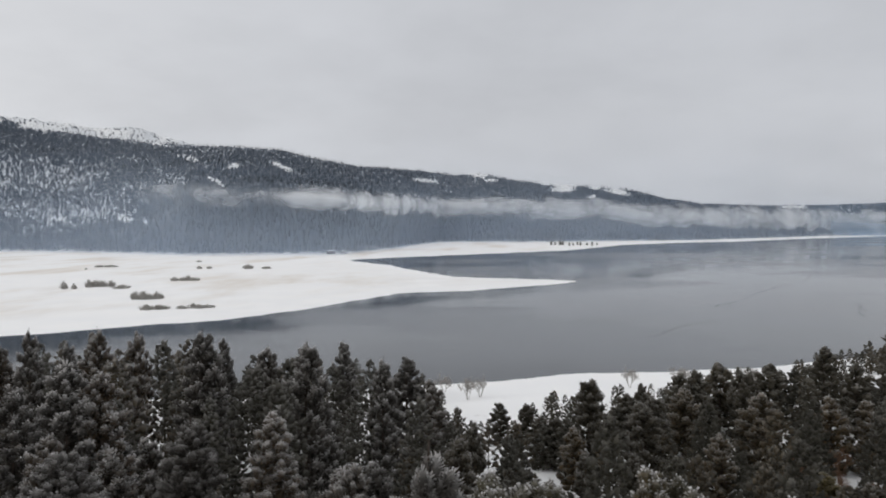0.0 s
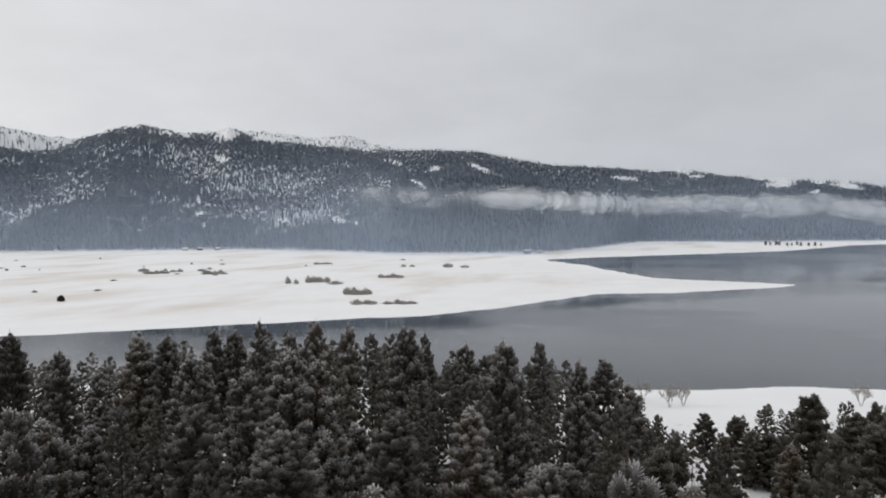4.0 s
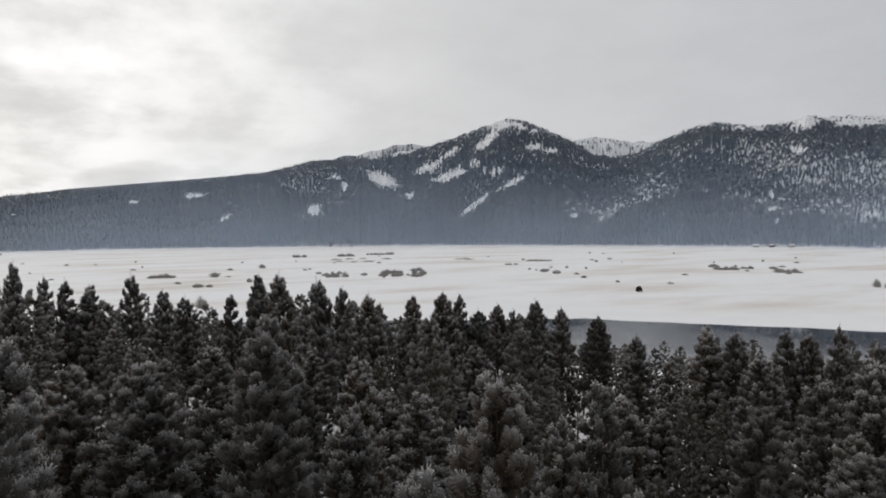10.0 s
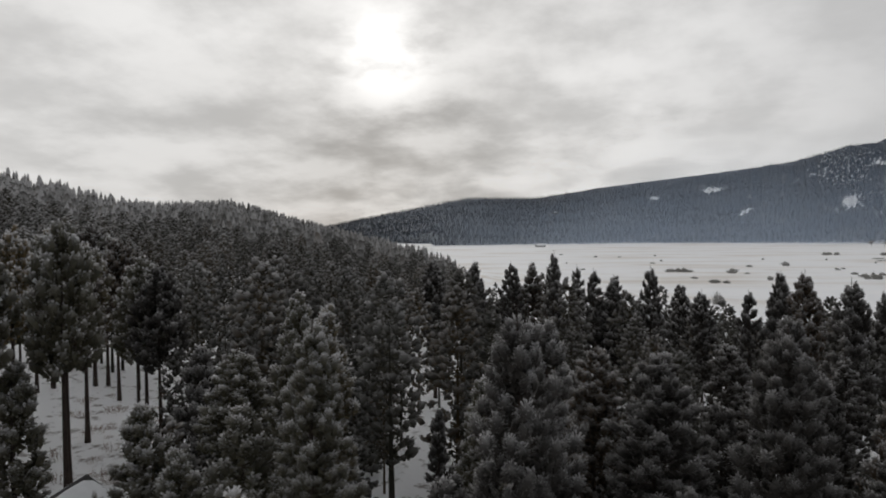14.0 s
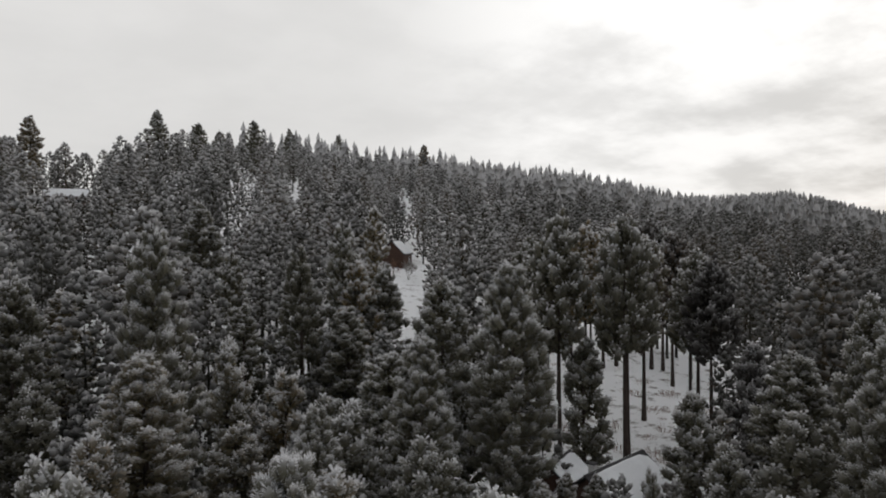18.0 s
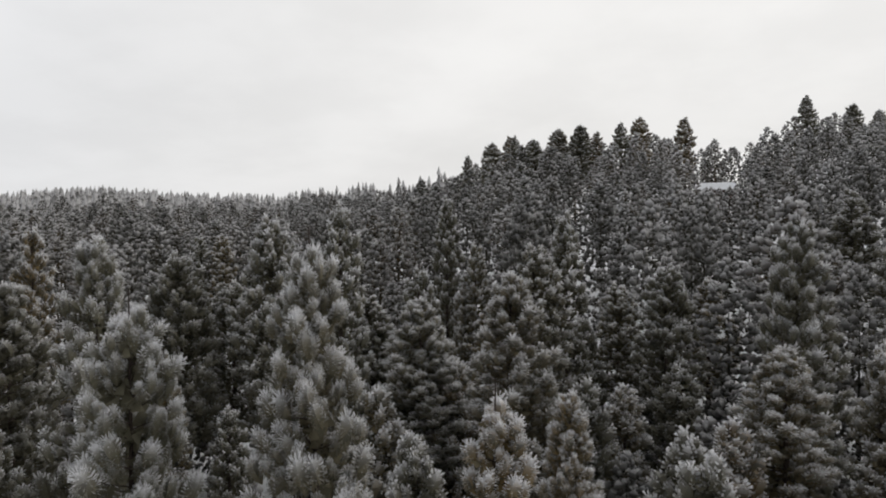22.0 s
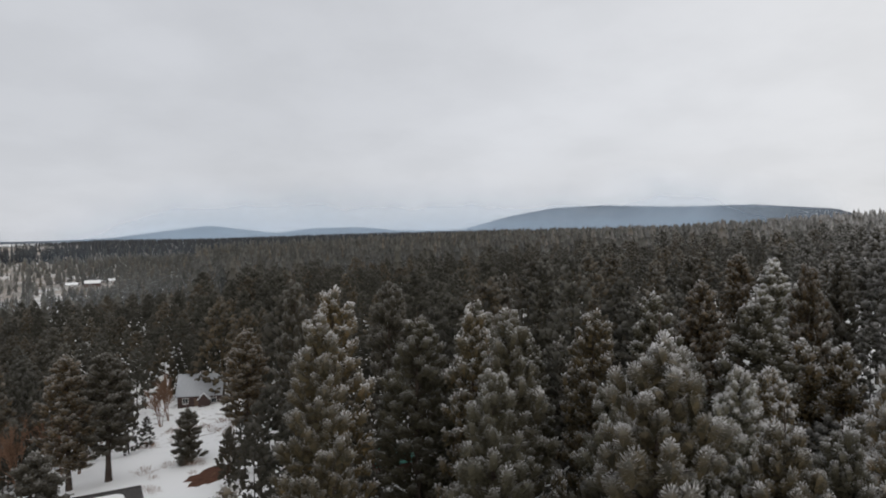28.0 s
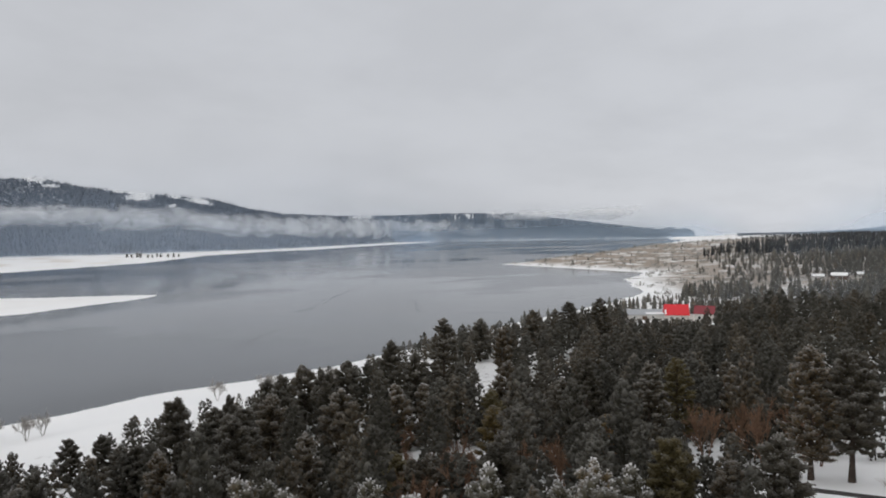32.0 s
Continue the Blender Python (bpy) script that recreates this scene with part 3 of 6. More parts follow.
def build_land():
    az = np.concatenate([np.arange(-56, 117, 0.16), np.arange(117, 304, 0.7)])
    r = np.concatenate([[0.0], np.linspace(2, 150, 40)[:-1], np.geomspace(150, 4950, 175)])
    A, Rr = np.meshgrid(az % 360, r, indexing="ij")
    X, Y = -Rr * np.sin(np.radians(A)), Rr * np.cos(np.radians(A))
    Z, sd, wooded, bare = land(X, Y)
    na, nr = A.shape
    i = np.arange(na)[:, None] * nr + np.arange(nr - 1)[None, :]
    j = ((np.arange(na) + 1) % na)[:, None] * nr + np.arange(nr - 1)[None, :]
    faces = np.stack([i, i + 1, j + 1, j], -1).reshape(-1, 4)[:, ::-1]
    a = east(A)
    plain = ((a > -60) & (a < 108) & (wooded < 0.5) & (Rr > 330)).astype(float) * np.clip((sd - 15) / 80, 0, 1)
    heath = np.clip(np.exp(-(((X - 1180) / 640) ** 2 + ((Y - 780) / 300) ** 2)) * 2.6, 0, 1) * np.clip((sd - 14) / 25, 0, 1)
    heath = np.maximum(heath, np.clip(np.exp(-(((X - 660) / 290) ** 2 + ((Y - 415) / 150) ** 2)) * 1.5, 0, 0.95) * np.clip((sd - 14) / 30, 0, 1) * (Rr > 480))
    yard = np.clip((np.hypot(east(A - 295.5) / 8.0, (Rr - 100) / 34) - 0.8) * 4, 0, 1)
    litter = yard * np.where((Rr < 330) | ((A > 102) & (A < 310)), 1.0, 0.0) * np.clip((sd - 45) / 30, 0, 1)
    on = (wooded > 0.5) & (a > -45)
    open_snow, thin_wood = np.zeros(A.shape), np.zeros(A.shape)
    open_snow[on] = patches(X[on], Y[on], Z[on], GLADES)
    thin_wood[on] = patches(X[on], Y[on], Z[on], SPECKLED, 1.0)
    me = link_mesh("ground", np.stack([X, Y, Z], -1).reshape(-1, 3), faces, SNOW_GROUND, True, {"wooded": wooded.ravel(), "grassy": plain.ravel(), "bare": bare.ravel(), "litter": litter.ravel(), "heath": heath.ravel(), "open_snow": open_snow.ravel(), "thin_wood": thin_wood.ravel()})
    tagged(new("ground", me), "snow-covered valley floor, wooded hills and mountain slopes", "ground", kind="structure")
    k = 160
    t = np.linspace(0, 2 * np.pi, k, endpoint=False)
    ring = [np.stack([rad * np.cos(t), rad * np.sin(t), np.zeros(k)], -1) for rad in (60, 700, 2000, 4940)]
    f = [(a * k + b, a * k + (b + 1) % k, (a + 1) * k + (b + 1) % k, (a + 1) * k + b) for a in range(3) for b in range(k)]
    me = link_mesh("water", np.concatenate(ring), np.array(f)[:, ::-1], WATER)
    tagged(new("water", me), "still grey lake with thin skins of new ice", "lake", kind="structure")


build_land()


def ground_z(x, y):
    return float(land(np.array([x]), np.array([y]))[0][0])


# ---- conifers ----
def fans(rng, centres, outward, sizes, count, spread=0.42, lift=0.42, weight=None):
    """Needle tufts: count small triangles fanning out from each centre; their outer edges carry the frost."""
    n = len(centres)
    u = rng.normal(size=(n, count, 3))
    u /= np.linalg.norm(u, axis=2, keepdims=True)
    u = u * 0.75 + outward[:, None, :] * 0.55 + np.array([0, 0, lift])
    u /= np.linalg.norm(u, axis=2, keepdims=True)
    w = np.cross(u, rng.normal(size=(n, count, 3)))
    w /= np.linalg.norm(w, axis=2, keepdims=True)
    s = sizes[:, None, None] * rng.uniform(0.7, 1.2, (n, count, 1))
    c = centres[:, None, :] - u * s * 0.12
    tri = np.stack([c, c + u * s + w * s * spread, c + u * s - w * s * spread], 2)
    frost = np.zeros((n, count, 3))
    # upward needles get more frost: top light painted into the rime
    frost[:, :, 1:] = np.clip(0.52 + 0.5 * u[:, :, 2:3], 0.08, 1)
    if weight is not None:
        frost *= weight[:, None, None]
    return tri.reshape(-1, 3), frost.reshape(-1)


def brush(rng, count, spread, sides=4):
    """One shoot along +z, a metre long: a dull spindle of old needles and stiff needles round it, rimed at their ends."""
    tri, frost, way = [], [], []
    ring = lambda z, w: [(w * math.cos(6.2832 * k / sides), w * math.sin(6.2832 * k / sides), z) for k in range(sides)]
    # frost on the spindle's upper end, painting it as lit from above
    glow = 0.28 if sides > 3 else 0.5
    low, high = ring(0.04, 0.27), ring(0.60, 0.31)
    for k in range(sides):
        j = (k + 1) % sides
        for t, e in (((0, 0, -0.4), low[j], low[k]), (0, 0, 0)), ((low[k], low[j], high[j]), (0.05, 0.05, glow)), ((low[k], high[j], high[k]), (0.05, glow, glow)), ((high[k], high[j], (0, 0, 0.92)), (glow, glow, 0.3 + glow)):
            if sides == 3 and t[1] == low[j] and t[2] == low[k]:
                continue
            tri += t
            frost += e
            way += [(0, 0, 1)] * 3
    for k in range(count):
        f = (k + 0.5) / count
        z, turn = f ** 0.8, k * 2.399 + rng.uniform(-0.4, 0.4)
        tilt = radians(92 - 72 * f ** 1.8) + rng.uniform(-0.15, 0.15)
        u = Vector((math.cos(turn) * math.sin(tilt), math.sin(turn) * math.sin(tilt), math.cos(tilt)))
        side = u.cross(Vector(rng.normal(size=3))).normalized()
        base = Vector((0, 0, 0.78 * z - 0.12))
        tip = base + u * 0.47 * rng.uniform(0.85, 1.1)
        tri += [tuple(base), tuple(tip + side * spread * 0.5), tuple(tip - side * spread * 0.5)]
        e = 0.62 + 0.38 * f
        frost += [0.0, e, e]
        way += [tuple(u)] * 3
    return np.array(tri, float), np.array(frost), np.array(way, float)


def plume_crown(rng, height, base, radius, branches, shoots, count, size, spread, point=0.6, sides=4):
    """Crown of a ponderosa: tiers of boughs that turn up into separate brush-like shoots, rimed, with pale tops and
    shaded insides painted into the rime.
    """
    tiers = max(5, branches // 6)
    u = np.sort((np.floor(np.arange(branches) / branches * tiers) + rng.uniform(0, 0.75, branches)) / tiers).clip(0, 1) ** 0.92
    ang = np.arange(branches) * 2.399 + rng.uniform(-0.6, 0.6, branches)
    swell = np.minimum(1.0, 0.62 + u * 2.0)
    length = radius * np.maximum(np.minimum((1 - u) / point, 1.0) ** 0.52 * swell, 0.06) * np.where(rng.uniform(0, 1, branches) < 0.16, rng.uniform(0.35, 0.6, branches), rng.uniform(0.78, 1.14, branches))
    z0 = height * (base + (0.93 - base) * u)
    d = np.stack([np.cos(ang), np.sin(ang), np.zeros(branches)], -1)
    across = np.stack([-np.sin(ang), np.cos(ang), np.zeros(branches)], -1)
    rise = 0.55 * u ** 1.3 - 0.06 + rng.uniform(-0.08, 0.12, branches)
    cs, ax, sz, rime_shade = [], [], [], []
    for k in range(shoots):
        f = np.clip(1.0 - 0.66 * (k / shoots) * rng.uniform(0.55, 1.3, branches), 0.12, 1)
        c = d * (length * f)[:, None] + across * (length * f * rng.uniform(-0.34, 0.34, branches) * (1 if k else 0.2))[:, None]
        c[:, 2] = z0 + length * f * rise - 0.12 * length * f * (1 - u) + rng.normal(size=branches) * size * (0.3 if k else 0.08)
        a = d * (rng.uniform(0.35, 0.95, branches) * (1.05 - 0.6 * u))[:, None] + np.array([0, 0, 1.0]) * (0.62 + 0.45 * u)[:, None] + rng.normal(size=c.shape) * 0.2
        cs.append(c)
        ax.append(a / np.linalg.norm(a, axis=1, keepdims=True))
        sz.append(size * rng.uniform(0.72, 1.2, branches) * (0.66 + 0.34 * np.minimum(1, (1 - u) / 0.3)) * (1.0 - 0.1 * k))
        # less frost inside and low down, painting the crown's own shade
        rime_shade.append((1.0, 0.95, 0.85, 0.7, 0.5)[k] * ((0.74 + 0.26 * u ** 0.8) if sides > 3 else (0.5 + 0.6 * u)) * rng.uniform(0.8, 1.2, branches))
    top = 4
    cs.append(np.stack([rng.normal(size=top) * 0.22, rng.normal(size=top) * 0.22, np.array([0.895, 0.905, 0.915, 0.928]) * height], -1))
    ax.append(np.array([[0.3, 0, 1.0], [-0.25, 0.2, 1.0], [0, -0.3, 1.0], [0, 0, 1.0]]))
    sz.append(np.array([0.8, 0.8, 0.8, 0.95]) * size)
    rime_shade.append(np.full(top, 1.1))
    c, a, s, w = np.concatenate(cs), np.concatenate(ax), np.concatenate(sz), np.concatenate(rime_shade)
    a /= np.linalg.norm(a, axis=1, keepdims=True)
    b1 = np.cross(a, rng.normal(size=a.shape))
    b1 /= np.linalg.norm(b1, axis=1, keepdims=True)
    b2 = np.cross(a, b1)
    tri, frost = [], []
    pick = rng.randint(4, size=len(c))
    for v in range(4):
        T, E, D = brush(rng, count, spread, sides)
        on = pick == v
        wide = (s[on] * rng.uniform(0.88, 1.12, on.sum()))[:, None, None]
        P = c[on][:, None, :] + wide * (b1[on][:, None, :] * T[None, :, :1] + b2[on][:, None, :] * T[None, :, 1:2]) + s[on][:, None, None] * a[on][:, None, :] * T[None, :, 2:]
        up = b1[on][:, None, 2] * D[None, :, 0] + b2[on][:, None, 2] * D[None, :, 1] + a[on][:, None, 2] * D[None, :, 2]
        tri.append(P.reshape(-1, 3))
        # frost scaled by upward tilt, so lit tops are in the colour
        frost.append((E[None, :] * np.clip(0.55 + 0.5 * up, 0.12, 1) * w[on][:, None]).ravel())
    # dull old needles inside, along the branches
    m = branches * (3 if sides > 3 else 1)
    i = rng.randint(branches, size=m)
    f = rng.uniform(0.05, 0.6, m)
    q = d[i] * (length[i] * f)[:, None]
    q[:, 2] = z0[i] + length[i] * f * rise[i] - 0.1
    dull, _ = fans(rng, q, d[i] * 0.3, np.full(m, 0.55), 2, 0.4, 0.0)
    tri, frost = np.concatenate(tri + [dull]), np.concatenate(frost + [np.zeros(len(dull))])
    return tri, frost, (z0, d, length, rise)


def trunk_mesh(name, rng, height, foot, limbs=None, sides=8, every=1):
    """Tapered, slightly bent trunk with its limbs."""
    bm = bmesh.new()
    rings, bend = [], rng.uniform(-0.25, 0.25, 2)
    for k in range(8):
        f = k / 7
        w = foot * (1 - 0.93 * f) * (1.35 if k == 0 else 1)
        c = Vector((bend[0] * math.sin(f * 3), bend[1] * math.sin(f * 3), height * 0.985 * f - 0.6 * (k == 0)))
        rings.append([bm.verts.new(c + Vector((math.cos(a) * w, math.sin(a) * w, 0))) for a in [6.2832 * s / sides for s in range(sides)]])
    for a, b in zip(rings, rings[1:]):
        for s in range(sides):
            bm.faces.new((a[s], a[(s + 1) % sides], b[(s + 1) % sides], b[s]))
    if limbs:
        z0, d, length, rise = limbs
        for i in range(0, len(z0), every):
            a = Vector((0, 0, z0[i]))
            b = Vector(d[i]) * length[i] * 0.95 + Vector((0, 0, z0[i] + length[i] * rise[i]))
            side = Vector((-d[i][1], d[i][0], 0)) * 0.05
            top = Vector((0, 0, 0.06))
            q = [bm.verts.new(a + side), bm.verts.new(a - side), bm.verts.new(a + top), bm.verts.new(b)]
            for t in ((0, 1, 3), (1, 2, 3), (2, 0, 3)):
                bm.faces.new([q[v] for v in t])
    me = bpy.data.meshes.new(name)
    bm.to_mesh(me)
    bm.free()
    for p in me.polygons:
        p.use_smooth = True
    me.materials.append(BARK)
    return me


def tri_mesh(name, tri, frost, mat, tint=0.0, rime=None):
    f = np.arange(len(tri)).reshape(-1, 3)
    t = np.full(len(tri), tint) if np.isscalar(tint) else tint
    return link_mesh(name, tri, f, mat, False, {"frost": frost, "tint": t, "rime": np.ones(len(tri)) if rime is None else rime})


TREE_H = 24.0
SHAPES = [(0.16, 3.1, 0.60), (0.26, 2.8, 0.54), (0.10, 3.4, 0.68), (0.22, 2.5, 0.50), (0.30, 3.0, 0.58), (0.06, 3.2, 0.80)]
BUSHY = [(0.05, 4.6, 0.85), (0.10, 4.2, 0.75), (0.03, 5.0, 0.95)]
TALL = (0.48, 3.2, 0.6)


def pine_kind(seed, size, shape=None, height=24.0):
    """Trunk and crown meshes of one kind of pine; size sets how finely its shoots are made."""
    rng = np.random.RandomState(seed)
    base, radius, point = shape or SHAPES[seed % 6]
    branches, shoots, count, tuft, spread = {"hero": (118, 4, 150, 0.88, 0.036), "close": (116, 4, 64, 0.92, 0.066), "near": (100, 4, 22, 1.0, 0.17), "mid": (84, 3, 9, 1.2, 0.27)}[size]
    if height < 20:
        branches, radius, tuft = int(branches * 0.52), radius * 0.66, tuft * 1.05
    tri, frost, limbs = plume_crown(rng, height, base, radius - 0.35, branches, shoots, count, tuft, spread, point)
    cm = tri_mesh("crown", tri, frost, PINE_NEEDLES)
    tm = trunk_mesh("trunk", rng, height, 0.30 if height > 20 else 0.2, limbs, 6 if size == "mid" else 8, 2 if size == "mid" else 1)
    return tm, cm, height, radius


YOUNG_SHAPES = [(0.06, 3.6, 0.85), (0.10, 3.2, 0.7), (0.04, 4.0, 0.95)]
KINDS = {"hero": [pine_kind(s, "hero") for s in (0, 2)], "close": [pine_kind(s, "close") for s in (0, 1, 2, 3, 5)], "near": [pine_kind(s, "near") for s in range(6)], "mid": [pine_kind(s, "mid") for s in range(6, 12)], "tall": [pine_kind(s, "mid", TALL) for s in (12, 13, 14)], "young": [pine_kind(s, "near", YOUNG_SHAPES[s % 3], 13.0) for s in (15, 16, 17, 18)], "young_mid": [pine_kind(s, "mid", YOUNG_SHAPES[s % 3], 13.0) for s in (19, 20, 21)]}


def needles_at(az, r):
    az = az + ((az * 7.31 + r * 1.73) % 1.0 - 0.5) * 24
    if 116 < az < 138 and r > 70 and (r * 3.7) % 1.0 < 0.35:
        return PINE_NEEDLES
    if r < 32 and az > 225:
        return RIMMED_NEEDLES
    if 288 < az < 332 and 45 < r < 150 and (r * 5.3 + az * 2.1) % 1.0 < 0.2:
        return OLIVE_NEEDLES
    if (100 if r < 70 else 116) < az < 238:
        return RIMY_NEEDLES
    if 238 <= az < 300 and r < 75:
        return RIMMED_NEEDLES
    if r < 60 and az >= 300:
        return RIMMED_NEEDLES
    return DARK_NEEDLES if az >= 238 else PINE_NEEDLES


def pine(x, y, height, size, rng, label, girth=1.0, wide=None):
    """One pine: an empty at its foot that holds the trunk and the crown. wide: the crown's width in metres."""
    z = ground_z(x, y)
    if height < 16 and size != "tall":
        size = "young_mid" if size == "mid" else "young"
    tm, cm, full, radius = KINDS[size][rng.randint(len(KINDS[size]))]
    root = new("pine_tree")
    s = height * 1.025 / full
    if wide:
        girth = min(1.75, max(0.7, wide / (2 * radius * s)))
    root.matrix_basis = pose(x, y, z - 0.15, 0, 0, rng.uniform(0, 360)) @ Matrix.Diagonal((s * girth, s * girth, s, 1))
    tagged(root, label, "tree", "pine wood", "")
    trunk = new("trunk", tm)
    trunk.parent = root
    top = new("crown", cm)
    top.parent = root
    top.material_slots[0].link = "OBJECT"
    top.material_slots[0].material = needles_at(float(azimuth(x, y)), math.hypot(x, y))
    return root


def spire(seed, sides, tiers, base=0.08, radius=3.2, point=0.7, edge=0.9):
    """Ragged tiers of drooping boughs, one above the other; the rime sits on their rims."""
    rng = np.random.RandomState(seed)
    tri, frost = [], []
    for t in range(tiers):
        f0, f1 = t / tiers, (t + 1.25) / tiers
        top = TREE_H * (base + (1 - base) * min(1.0, f1))
        low = TREE_H * (base + (1 - base) * f0)
        rad = radius * min((1 - f0) / point, 1.0) ** 0.85 * (1.0 if t else 0.85)
        off = rng.uniform(0, 6.283)
        pts = [(math.cos(off + 6.283 * k / sides) * rad * rng.uniform(0.62, 1.22), math.sin(off + 6.283 * k / sides) * rad * rng.uniform(0.62, 1.22), low + rng.uniform(-0.8, 0.6)) for k in range(sides)]
        for k in range(sides):
            tri += [pts[k], pts[(k + 1) % sides], (rng.uniform(-0.15, 0.15), rng.uniform(-0.15, 0.15), top)]
            # rims whiten towards the top; the shade of lower boughs is painted in
            e = edge * (0.45 + 0.55 * f0)
            frost += [e, e, 0.9 * edge if t == tiers - 1 else 0.15]
    return np.array(tri), np.array(frost)


def template(seed, branches, shoots, count, tuft, shape=None, spread=0.4):
    """A conifer for the joined woods, with plainer shoots, and its stem."""
    rng = np.random.RandomState(seed)
    base, radius, point = shape or SHAPES[seed % 6]
    tri, frost, _ = plume_crown(rng, TREE_H, base, radius - 0.2, branches, shoots, count, tuft, spread, point, 3)
    s = 0.32
    stem = np.array([[(math.cos(2.094 * k) * s, math.sin(2.094 * k) * s, -0.5), (math.cos(2.094 * (k + 1)) * s, math.sin(2.094 * (k + 1)) * s, -0.5), (0, 0, TREE_H * 0.8)] for k in range(3)]).reshape(-1, 3)
    return np.concatenate([tri, stem]), np.concatenate([frost, np.zeros(9)])


# how thick the rime lies, by azimuth
RIME = [(0, 0.3), (45, 0.38), (80, 0.5), (112, 0.66), (130, 0.9), (150, 1.5), (172, 1.4), (195, 1.05), (225, 1.2), (236, 0.75), (247, 0.30), (270, 0.13), (290, 0.13), (305, 0.22), (322, 0.26), (334, 0.14), (352, 0.18), (360, 0.3)]


def forest(name, label, spots, kinds, mat, seed):
    """Many trees in one mesh: spots are rows of x, y, z, height, girth."""
    rng = np.random.RandomState(seed)
    V, F, T, Q = [], [], [], []
    rime_by_az = table(azimuth(spots[:, 0], spots[:, 1]), RIME)
    pick = rng.randint(len(kinds), size=len(spots))
    for k, (tri, frost) in enumerate(kinds):
        S = spots[pick == k]
        if not len(S):
            continue
        a = rng.uniform(0, 6.283, len(S))
        sc = S[:, 3] / TREE_H
        g = sc * S[:, 4]
        c, s = np.cos(a) * g, np.sin(a) * g
        x = S[:, 0, None] + c[:, None] * tri[None, :, 0] - s[:, None] * tri[None, :, 1]
        y = S[:, 1, None] + s[:, None] * tri[None, :, 0] + c[:, None] * tri[None, :, 1]
        z = S[:, 2, None] + sc[:, None] * tri[None, :, 2]
        V.append(np.stack([x, y, z], -1).reshape(-1, 3))
        F.append(np.tile(frost, len(S)))
        Q.append(np.repeat(rime_by_az[pick == k], len(tri)))
        T.append(np.repeat(rng.uniform(0, 1, len(S)), len(tri)))
    me = tri_mesh(name, np.concatenate(V), np.concatenate(F), mat, np.concatenate(T), np.concatenate(Q))
    return tagged(new(name, me), label, "forest", kind="stuff")


def scatter(seed, r0, r1, spacing, az0=0.0, az1=360.0):
    """Jittered grid of places between two distances and azimuths."""
    rng = np.random.RandomState(seed)
    g = np.arange(-r1, r1, spacing)
    X, Y = np.meshgrid(g, g)
    x = (X + rng.uniform(-0.48, 0.48, X.shape) * spacing).ravel()
    y = (Y + rng.uniform(-0.48, 0.48, Y.shape) * spacing).ravel()
    r, az = np.hypot(x, y), azimuth(x, y)
    ok = (r > r0) & (r < r1) & (((az - az0) % 360) < (az1 - az0 if az1 - az0 < 360 else 361))
    return x[ok], y[ok], rng


# open places in the wood: azimuth, distance, half width in degrees, half depth in metres
CLEARINGS = [(300.0, 102, 3.6, 20), (295.3, 93, 5.6, 26), (290.2, 130, 2.7, 44), (292.5, 112, 3.0, 18), (306.3, 112, 1.6, 14), (130.5, 72, 6.5, 13), (130.5, 105, 7.5, 34), (134.5, 150, 1.0, 40), (102.3, 80, 2.2, 30), (147.0, 138, 1.1, 42), (148.2, 186, 1.5, 6), (172.7, 262, 2.6, 14), (308.5, 352, 3.7, 13), (307.5, 615, 3.4, 30), (275, 84, 2.5, 9), (329, 245, 1.8, 14), (323.6, 215, 1.1, 40), (297.6, 692, 2.0, 9), (334, 150, 1.2, 20), (49.5, 110, 2.0, 16), (121, 95, 1.4, 18)]
# lines of sight that no nearer treetop crosses: azimuth, half width, elevation, out to this distance
VIEWS = [(300.0, 3.4, -17.5, 84), (296.2, 5.2, -21.0, 84), (291.0, 3.0, -19.5, 104), (289.5, 3.0, -14.3, 160), (298.5, 2.6, -18.0, 96), (309.2, 3.0, -6.95, 345), (306.3, 1.4, -17.0, 110), (307.5, 4.2, -5.3, 450), (130.5, 5.0, -19.0, 62), (102.6, 1.4, -20, 85), (147.1, 1.5, -9.0, 160), (147.9, 1.6, -2.3, 184), (172.6, 1.8, 3.4, 258), (275, 1.0, -18.8, 80), (329, 1.2, -10.6, 240), (323.6, 0.7, -11.8, 200), (297.7, 1.8, -3.75, 680), (49.5, 1.3, -19.0, 95), (121, 1.3, -16, 90), (302.4, 0.8, -4.2, 640), (325.3, 1.7, -17.5, 140), (330.3, 1.3, -18, 140), (300.3, 1.1, -15, 130), (293.2, 1.0, -13.5, 150)]


def keep_tree(x, y, sd, rng, margin=6.0, crown_r=0.0):
    az, r = azimuth(x, y), np.hypot(x, y)
    ok = sd > np.where((east(az) > -24.5) & (east(az) < 1), 30.0, np.where((east(az) > -42) & (east(az) < 0), 9.0, margin))
    for a, d, wa, wd in CLEARINGS:
        grow = crown_r if a > 283 else 0.0
        ok &= ((east(az - a) / (wa + math.degrees(grow / d))) ** 2 + ((r - d) / (wd + grow)) ** 2) > 1
    return ok


